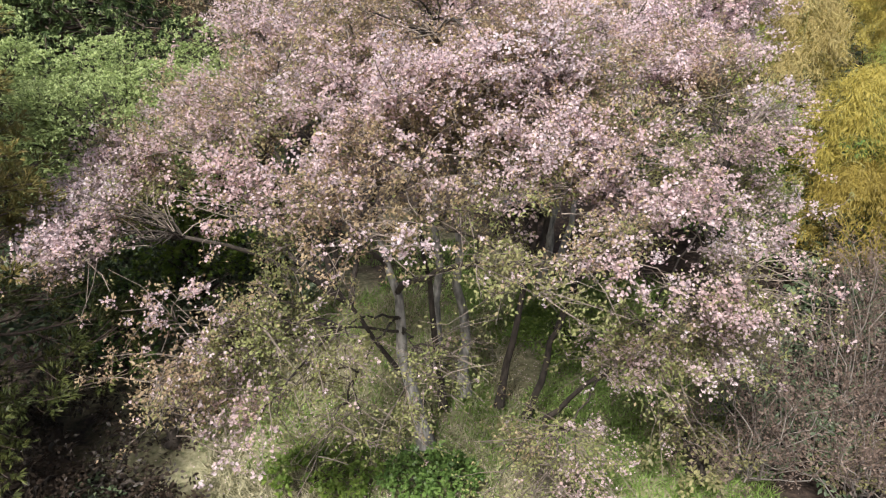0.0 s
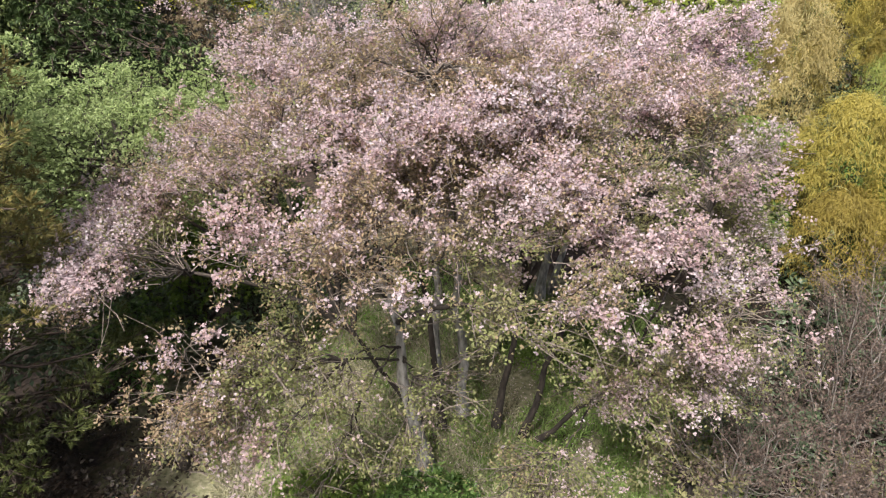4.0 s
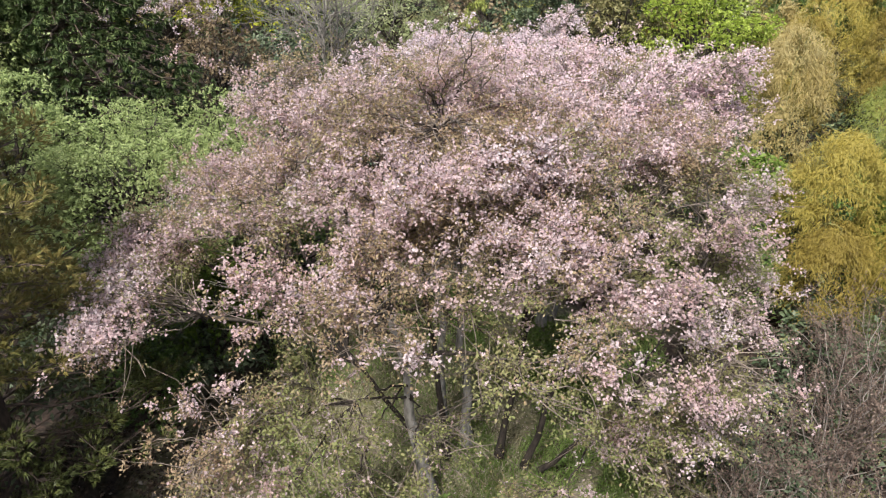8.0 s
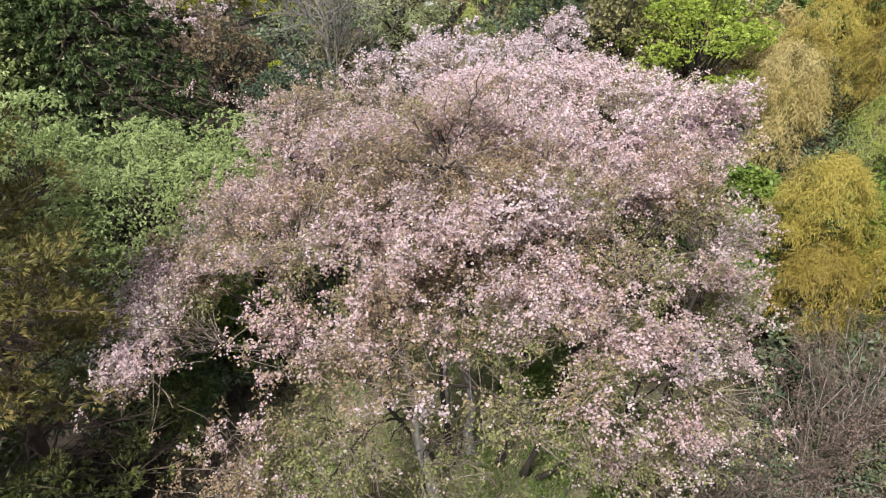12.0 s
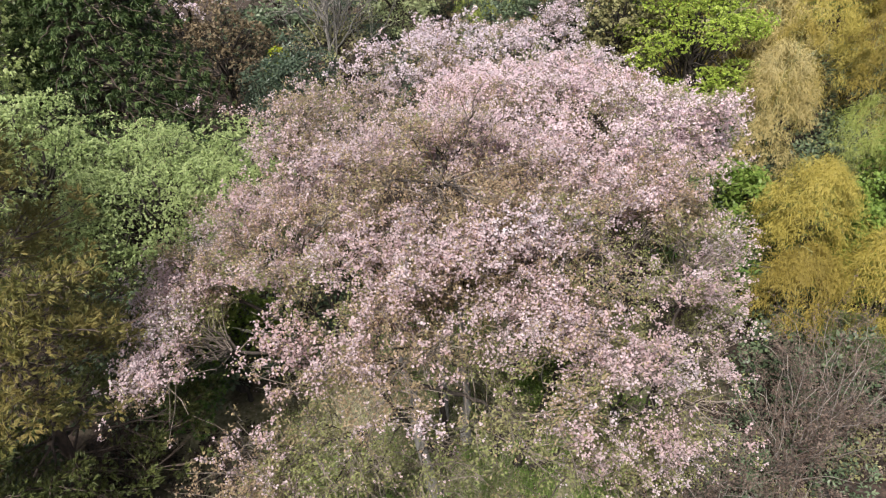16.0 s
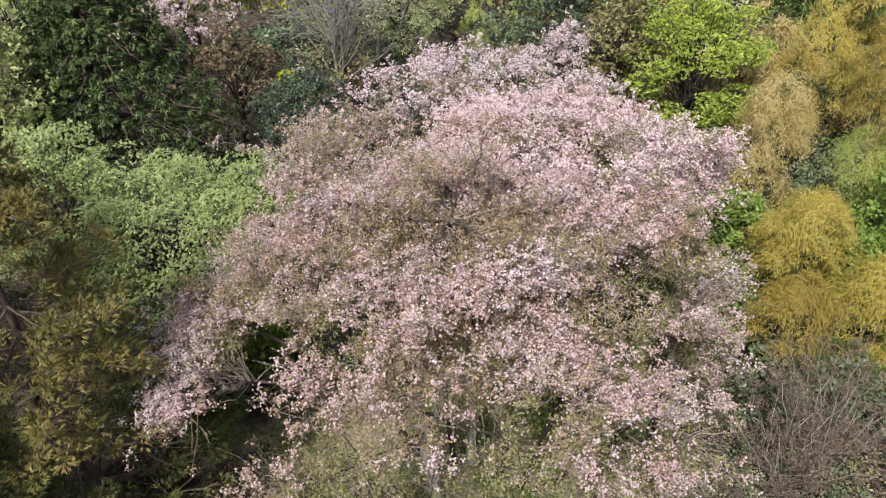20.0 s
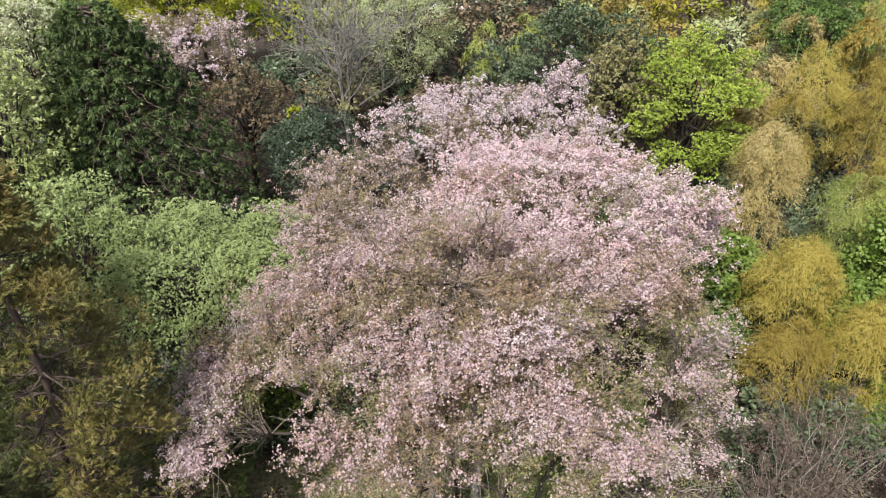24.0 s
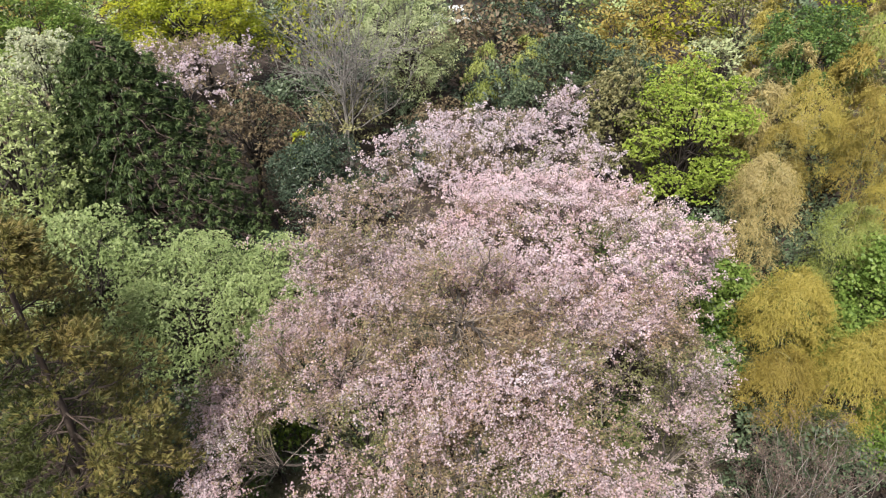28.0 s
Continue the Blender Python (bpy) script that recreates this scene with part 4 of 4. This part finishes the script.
def twiggy(name, label, at, h, r, stems, bark, bud, buds, category, thick=0.03, tree=False):
    t = thing(name, (at[0], at[1], 0), label, category)
    n = stems
    ang = np.arange(n) * 2.39996
    rad = r * np.sqrt((np.arange(n) + 0.5) / n)
    zb = h * 0.3 if tree else 0.0
    a0 = np.zeros((n, 3)) + np.array([0, 0, zb]) + rng.normal(0, 0.08, (n, 3)) * np.array([1, 1, 0])
    b = np.stack([rad * np.cos(ang), rad * np.sin(ang), h * (1 - 0.35 * (rad / r) ** 2) * rng.uniform(0.8, 1.05, n)], 1)
    if tree:
        p, rr = trunk_line(h * 0.75, thick * 3, (0, 0), 8, 0.06)
        piece("trunk", tubes(p, rr, 8), bark, t, smooth=True)
        a0[:, 2] = h * rng.uniform(0.15, 0.6, n)
    sp = curves(a0, a0 + (b - a0) * np.array([0.5, 0.5, 0.45]) + rng.normal(0, 0.12, b.shape) * r, b, 9, 0.065)
    for k in range(n):
        piece("stem", tubes(sp[k:k + 1], (np.linspace(1, 0.25, 9) * thick)[None], 5), bark if tree else TWIG_DEAD, t)

    def side(lines, per, length, k):
        m, kk = len(lines), lines.shape[1]
        i = rng.integers(2, kk, (m, per))
        o = lines[np.arange(m)[:, None], i].reshape(-1, 3)
        ah = np.repeat(unit(lines[:, -1] - lines[:, 0]), per, 0)
        e = o + unit(ah * 0.8 + ball(len(o)) * 0.9 + np.array([0, 0, 0.3])) * rng.uniform(0.5, 1.2, (len(o), 1)) * length
        return curves(o, (o + e) / 2 + rng.normal(0, 0.05, o.shape) * length, e, k)
    s1 = side(sp, 9 if tree else 7, r * 0.42, 6)
    s2 = side(s1, 7 if tree else 5, r * 0.2, 4)
    crown = piece("crown", join(tubes(s1, np.linspace(0.4, 0.15, 6)[None] * thick * np.ones((len(s1), 1)), 4), tubes(s2, np.linspace(0.16, 0.07, 4)[None] * thick * np.ones((len(s2), 1)), 3)), bark, t, "tangle of thin bare twigs")
    if buds:
        i = rng.integers(1, 4, (len(s2), buds))
        o = s2[np.arange(len(s2))[:, None], i].reshape(-1, 3)
        o = o + rng.normal(0, 0.03, o.shape)
        s = rng.uniform(0.7, 1.3, len(o))
        piece("bud_spray", blades(o, ball(len(o)) + np.array([0, 0, 0.4]), ball(len(o)), 0.052 * s, 0.024 * s), bud, crown, "small pinkish-brown opening buds", "stuff")
    return t


SH = "leafless shrub with pinkish-brown twigs and buds"
twiggy("bare_shrub", SH, (8.9, 11.0), 3.5, 1.9, 24, TWIG_PINK, BUD, 7, "shrub", 0.021)
twiggy("bare_shrub", SH, (7.6, 10.0), 3.6, 1.6, 24, TWIG_PINK, BUD, 9, "shrub", 0.021)
twiggy("bare_shrub", SH, (5.2, 8.8), 2.4, 1.75, 26, TWIG_PINK, BUD, 7, "shrub", 0.017)
twiggy("bare_shrub", SH, (6.7, 8.2), 2.2, 1.3, 18, TWIG_PINK, BUD, 7, "shrub", 0.017)
twiggy("bare_tree", "leafless grey tree with spreading branches", (-5.2, 30.5), 9.4, 3.6, 30, TWIG_PALE, BUD, 0, "tree", 0.036, True)
broadleaf("green_shrub", "bright green leafy shrub beside the bamboo", (11.6, 12.6), (0, 0, 1.6), (0.9, 0.8, 1.2), 12, 0.45, 400, (0.10, 0.06), FRESH_GREEN, low=-0.5, category="shrub", trunk=0.05)
broadleaf("green_shrub", "bright green leafy climber among the bamboo", (12.5, 16.5), (0, 0, 3.4), (1.2, 1.0, 2.2), 26, 0.5, 260, (0.13, 0.08), FRESH_GREEN, low=-0.7, category="shrub", trunk=0.05)

broadleaf("green_shrub", "bright green leafy climber beside the tall straw bamboo", (8.3, 17.0), (0, 0, 2.8), (0.8, 0.8, 2.0), 20, 0.42, 200, (0.13, 0.09), FRESH_GREEN, low=-0.7, category="shrub", trunk=0.05)
broadleaf("green_shrub", "bright green leafy climber between golden bamboos", (10.9, 14.9), (0, 0, 2.6), (0.7, 0.6, 1.9), 18, 0.4, 200, (0.13, 0.09), FRESH_GREEN, low=-0.7, category="shrub", trunk=0.05)

broadleaf("green_shrub", "fresh green shrub in the gap below the cherry boughs", (-5.1, 12.4), (0, 0, 2.7), (1.3, 0.9, 1.5), 30, 0.42, 240, (0.10, 0.045), FRESH_GREEN, low=-0.7, category="shrub", trunk=0.05, burst=6)
broadleaf("green_shrub", "leafy green shrub under the tip of the cherry bough", (-5.9, 10.9), (0, 0, 1.7), (0.8, 0.7, 1.2), 20, 0.36, 200, (0.09, 0.04), MID_GREEN, low=-0.7, category="shrub", trunk=0.05, burst=6)

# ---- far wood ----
# the last kind is for low added bushes that stand in for shade
FAR = [EVERGREEN, PALE_GREEN, OLIVE, YELLOW_GREEN, BROWN_LEAF, LIGHT_GREEN, BLUE_GREEN, OLIVE_GOLD, MID_GREEN, FRESH_GREEN, SHADE_BROWN]
FAR_L = ["dark evergreen", "pale green", "olive", "yellow-green", "brownish", "light green", "blue-green evergreen", "straw-coloured", "mid-green", "fresh green", "shade-darkened brown"]
i = 0
for row, (y0, hgt) in enumerate(((33, 6.0), (41, 6.5), (49, 7.0), (57, 7.5), (66, 8.5))):
    for x0 in np.arange(-44, 45, 5.6):
        x, y = x0 + rng.uniform(-1.6, 1.6) + (row % 2) * 2.8, y0 + rng.uniform(-2, 2)
        if (row == 0 and -26 < x < 22) or (row == 1 and -6 < x < 1):
            continue
        if abs(x + 0.4) > 0.72 * y + 3 or abs(x - 0.3) < 3.2 and 45 < y < 60:
            continue
        j = int(rng.integers(0, 8))
        broadleaf("woodland_tree", FAR_L[j] + " tree in the distant wood", (x, y), (0, 0, hgt * 0.55), (3.2, 3.0, hgt * 0.47), 20, 1.2, 63, (0.30, 0.16), FAR[j], low=-0.5, group="distant wood")
# unseen trees lead this list, added outside the view to shade the left ground
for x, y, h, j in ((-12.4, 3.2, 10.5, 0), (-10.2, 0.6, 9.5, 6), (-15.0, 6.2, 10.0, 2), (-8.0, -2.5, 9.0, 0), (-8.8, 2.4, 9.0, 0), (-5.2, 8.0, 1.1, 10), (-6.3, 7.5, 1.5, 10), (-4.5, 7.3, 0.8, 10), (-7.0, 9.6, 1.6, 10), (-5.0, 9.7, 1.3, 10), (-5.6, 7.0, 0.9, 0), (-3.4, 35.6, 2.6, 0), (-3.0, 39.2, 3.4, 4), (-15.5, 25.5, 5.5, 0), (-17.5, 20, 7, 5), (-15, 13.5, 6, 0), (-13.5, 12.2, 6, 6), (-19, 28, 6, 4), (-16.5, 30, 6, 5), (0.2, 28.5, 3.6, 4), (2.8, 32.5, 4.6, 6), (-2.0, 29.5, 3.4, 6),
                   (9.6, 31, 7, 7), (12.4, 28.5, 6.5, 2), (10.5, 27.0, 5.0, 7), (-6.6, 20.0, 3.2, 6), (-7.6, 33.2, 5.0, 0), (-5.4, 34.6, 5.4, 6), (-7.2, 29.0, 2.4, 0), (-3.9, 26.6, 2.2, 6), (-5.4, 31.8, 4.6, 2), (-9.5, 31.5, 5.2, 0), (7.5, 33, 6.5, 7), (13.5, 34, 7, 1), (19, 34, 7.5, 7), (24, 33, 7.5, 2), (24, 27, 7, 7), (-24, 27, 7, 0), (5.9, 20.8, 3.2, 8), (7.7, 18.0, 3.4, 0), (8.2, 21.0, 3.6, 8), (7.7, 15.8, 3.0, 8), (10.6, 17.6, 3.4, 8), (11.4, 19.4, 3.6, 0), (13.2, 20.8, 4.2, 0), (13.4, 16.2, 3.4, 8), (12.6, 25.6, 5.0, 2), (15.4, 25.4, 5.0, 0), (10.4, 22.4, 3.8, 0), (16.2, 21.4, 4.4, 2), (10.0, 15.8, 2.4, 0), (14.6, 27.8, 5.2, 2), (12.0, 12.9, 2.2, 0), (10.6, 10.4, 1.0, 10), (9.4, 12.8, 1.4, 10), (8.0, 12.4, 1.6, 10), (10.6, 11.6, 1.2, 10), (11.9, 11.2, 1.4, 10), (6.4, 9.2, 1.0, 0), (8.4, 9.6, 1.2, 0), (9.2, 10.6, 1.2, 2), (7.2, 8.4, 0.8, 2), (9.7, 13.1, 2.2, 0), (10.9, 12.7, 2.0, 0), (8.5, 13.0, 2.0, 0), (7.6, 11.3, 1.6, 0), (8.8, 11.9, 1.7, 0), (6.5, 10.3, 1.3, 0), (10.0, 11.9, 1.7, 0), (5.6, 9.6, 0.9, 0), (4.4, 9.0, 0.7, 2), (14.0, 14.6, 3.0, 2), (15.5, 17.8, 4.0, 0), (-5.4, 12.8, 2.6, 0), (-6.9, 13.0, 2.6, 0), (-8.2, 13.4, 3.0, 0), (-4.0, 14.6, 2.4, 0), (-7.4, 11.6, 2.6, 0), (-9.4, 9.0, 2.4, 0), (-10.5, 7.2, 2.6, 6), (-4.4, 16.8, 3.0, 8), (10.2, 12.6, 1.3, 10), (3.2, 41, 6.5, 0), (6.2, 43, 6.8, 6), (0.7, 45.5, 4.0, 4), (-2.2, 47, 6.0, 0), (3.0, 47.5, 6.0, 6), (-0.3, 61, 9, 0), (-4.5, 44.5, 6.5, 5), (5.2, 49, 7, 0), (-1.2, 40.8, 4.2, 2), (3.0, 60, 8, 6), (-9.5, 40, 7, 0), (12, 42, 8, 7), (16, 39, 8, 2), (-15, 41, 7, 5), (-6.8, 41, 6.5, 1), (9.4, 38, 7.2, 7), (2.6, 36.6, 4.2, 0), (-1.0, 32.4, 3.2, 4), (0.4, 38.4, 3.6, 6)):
    broadleaf("woodland_tree", FAR_L[j] + " filler tree for cover and shade at the wood's edge", (x, y), (0, 0, h * 0.5), (0.8 + 0.26 * h, 0.8 + 0.22 * h, h * 0.45), max(8, int(10 + 3 * h)), (0.3 + 0.1 * h if h < 3 else 0.55 + 0.05 * h), (90 if h < 4.5 else 63), ((0.10, 0.05) if h < 2 else (0.17, 0.08) if h < 4.5 else (0.21, 0.10)), FAR[j], low=-0.5, group="wood edge")

# ---- ground cover ----
DRY = leaf_mat("dry_grass_blade", [(0.27, 0.26, 0.15), (0.39, 0.37, 0.24), (0.52, 0.48, 0.35)], 0.8, 0.6, 0.3)


def sward(name, label, x0, x1, y0, y1, n, h, material, seed):
    p = np.stack([rng.uniform(x0, x1, n), rng.uniform(y0, y1, n), np.zeros(n)], 1)
    p = p[waves(p, 0.7, seed) > -0.3]
    p[:, 2] = ground_z(p[:, 0], p[:, 1])
    way = ball(len(p)) * 0.75 + np.array([0, 0, 0.7])
    g = new(name, mesh_of(name, *blades(p, way, ball(len(p)), rng.uniform(0.5, 1.2, len(p)) * h, 0.022, 0.4, 0.25), material))
    return tagged(g, label, "grass", "", "stuff")


sward("grass", "patchy green grass under the cherry", 0.4, 5.6, 7.4, 16, 32000, 0.26, GRASS, 3.0)
sward("grass", "green grass and weeds round the cherry stems", -4.5, 1.0, 7.4, 18, 20000, 0.24, GRASS, 1.0)
sward("dry_grass", "pale dry grass on the bank under the cherry", -4.2, 1.6, 7.4, 15, 30000, 0.24, DRY, 5.0)
n_ = 5000
fp = np.stack([rng.normal(-0.2, 2.6, n_), rng.normal(10.2, 2.4, n_), np.zeros(n_)], 1)
fp[:, 2] = ground_z(fp[:, 0], fp[:, 1]) + 0.03 + 0.12 * rng.random(n_) ** 2
tagged(new("fallen_petals", mesh_of("fallen_petals", *blades(fp, ball(n_) * np.array([1, 1, 0.25]), np.array([0, 0, 1.0]) + ball(n_) * 0.4, 0.034, 0.03), PETAL_PINK)), "pale fallen cherry petals scattered over the ground", "petals", "", "stuff")
broadleaf("low_bush", "small green bush at the foot of the cherry", (-0.15, 8.6), (0, 0, 0.15), (0.95, 0.7, 0.34), 50, 0.13, 60, (0.10, 0.042), MID_GREEN, low=-0.2, category="bush", trunk=0.03, burst=6)
broadleaf("low_bush", "low green bush under the cherry branches", (-2.1, 8.7), (0, 0, 0.1), (1.2, 0.7, 0.2), 20, 0.16, 90, (0.10, 0.045), FRESH_GREEN, low=-0.2, category="bush", trunk=0.03, burst=6)
broadleaf("low_bush", "green weeds behind the cherry stems", (2.7, 12.6), (0, 0, 0.4), (1.4, 1.0, 0.4), 18, 0.35, 240, (0.08, 0.04), FRESH_GREEN, low=-0.2, category="bush", trunk=0.03)

# ---- things left in the wood ----


def box(x0, x1, y0, y1, z0, z1):
    v = np.array([(x, y, z) for z in (z0, z1) for x, y in ((x0, y0), (x1, y0), (x1, y1), (x0, y1))], float)
    q = np.array([(3, 2, 1, 0), (4, 5, 6, 7), (0, 1, 5, 4), (1, 2, 6, 5), (2, 3, 7, 6), (3, 0, 4, 7)])
    return v, q


def bevelled(ob, width):
    m = ob.modifiers.new("bevel", "BEVEL")
    m.width, m.segments, m.limit_method = width, 2, "ANGLE"
    return ob


BOARD = bark_mat("sawn_board", (0.30, 0.22, 0.15), (0.52, 0.42, 0.31), 20.0)
SHEET = plain_mat("grey_sheet", (0.13, 0.135, 0.15), 0.6)
PAINT = plain_mat("white_car_paint", (0.80, 0.80, 0.80), 0.25, 0.0, 0.02)
RUBBER = plain_mat("black_rubber", (0.03, 0.03, 0.03), 0.8)
DARK_GLASS = plain_mat("dark_car_glass", (0.03, 0.035, 0.04), 0.08, 0.0, 0.05)
LAMP = plain_mat("clear_lamp", (0.7, 0.7, 0.72), 0.15)

stack = thing("plank_stack", (1.95, 16.7, -0.08), "short tan sawn boards stacked on the ground", "planks")
stack.rotation_euler = (0, 0, 0.35)
for k in range(6):
    bevelled(piece("plank", box(-0.45 + 0.32 * (k % 3) + 0.02 * k, -0.17 + 0.32 * (k % 3) + 0.02 * k, -0.5, 0.5 - 0.05 * k, 0.06 * (k // 3), 0.05 + 0.06 * (k // 3)), BOARD, stack), 0.006)
pile = thing("firewood_pile", (2.5, 19.9, -0.1), "low pile of cut logs under a grey sheet", "firewood")
log = None
for row in range(3):
    for k in range(6 - row):
        a0 = np.array([[-0.5 + 0.19 * k + 0.095 * row, -0.45, 0.1 + 0.165 * row]])
        lp = curves(a0, a0 + np.array([[0.01, 0.45, 0]]), a0 + np.array([[0, 0.9, 0]]), 4, 0.006)
        piece("log", tubes(lp, np.full((1, 4), 0.09), 8), BARK_DARK, pile)
nx, ny = 14, 8
sx, sy = np.meshgrid(np.linspace(-0.72, 0.72, nx), np.linspace(-0.5, 0.5, ny), indexing="ij")
sz = 0.56 - 0.55 * np.abs(sx) ** 2.2 + 0.02 * np.sin(9 * sx + 4 * sy) + 0.015 * np.sin(13 * sy)
si = (np.arange(nx - 1)[:, None] * ny + np.arange(ny - 1)[None]).ravel()
cover = piece("cover", (np.stack([sx, sy, sz], -1).reshape(-1, 3), np.stack([si, si + ny, si + ny + 1, si + 1], 1)), SHEET, pile, "crumpled grey plastic sheet", smooth=True)
m = cover.modifiers.new("thick", "SOLIDIFY")
m.thickness = 0.008

car = thing("parked_car", (0.3, 54.6, -0.12), "small white car parked behind the trees", "car")
car.rotation_euler = (0, 0, 0.25)
prof = [(-1.9, 0.35), (-1.95, 0.75), (-1.75, 0.95), (-0.95, 1.0), (0.9, 1.02), (1.75, 0.92), (1.95, 0.7), (1.92, 0.35)]
cab = [(-1.0, 0.98), (-0.45, 1.46), (0.85, 1.5), (1.45, 1.0)]


def loft(points, w0, w1):
    n = len(points)
    zs = [z for _, z in points]
    lo, hi = min(zs), max(zs)
    v = []
    for sgn in (-1, 1):
        for x, z in points:
            v.append((x, sgn * (w0 + (w1 - w0) * (z - lo) / (hi - lo)), z))
    q = [(i, i + 1, n + i + 1, n + i) for i in range(n - 1)] + [(n - 1, 0, n, 2 * n - 1)]
    h = n // 2
    for i in range(h - 1):
        q.append((i, n - 1 - i, n - 2 - i, i + 1))
        q.append((n + i + 1, 2 * n - 2 - i, 2 * n - 1 - i, n + i))
    return np.array(v, float), np.array(q)


bevelled(piece("body", loft(prof, 0.80, 0.82), PAINT, car), 0.05)
bevelled(piece("cabin", loft(cab, 0.78, 0.62), DARK_GLASS, car, "dark glazed cabin"), 0.03)
bevelled(piece("roof", box(-0.5, 0.9, -0.64, 0.64, 1.45, 1.53), PAINT, car), 0.03)
for x in (-1.2, 1.2):
    for y in (-0.76, 0.76):
        w = np.array([[[x, y - 0.1, 0.31], [x, y - 0.09, 0.31], [x, y + 0.09, 0.31], [x, y + 0.1, 0.31]]])
        wheel = piece("wheel", tubes(w, np.array([[0.2, 0.31, 0.31, 0.2]]), 18), RUBBER, car, "black tyre")
        piece("rim", tubes(w + np.array([0, 0.012 * np.sign(y), 0]), np.array([[0.01, 0.19, 0.19, 0.01]]), 14), LAMP, wheel, "silver rim")
for y in (-0.62, 0.62):
    bevelled(piece("headlight", box(-1.965, -1.9, y - 0.16, y + 0.16, 0.66, 0.8), LAMP, car), 0.02)
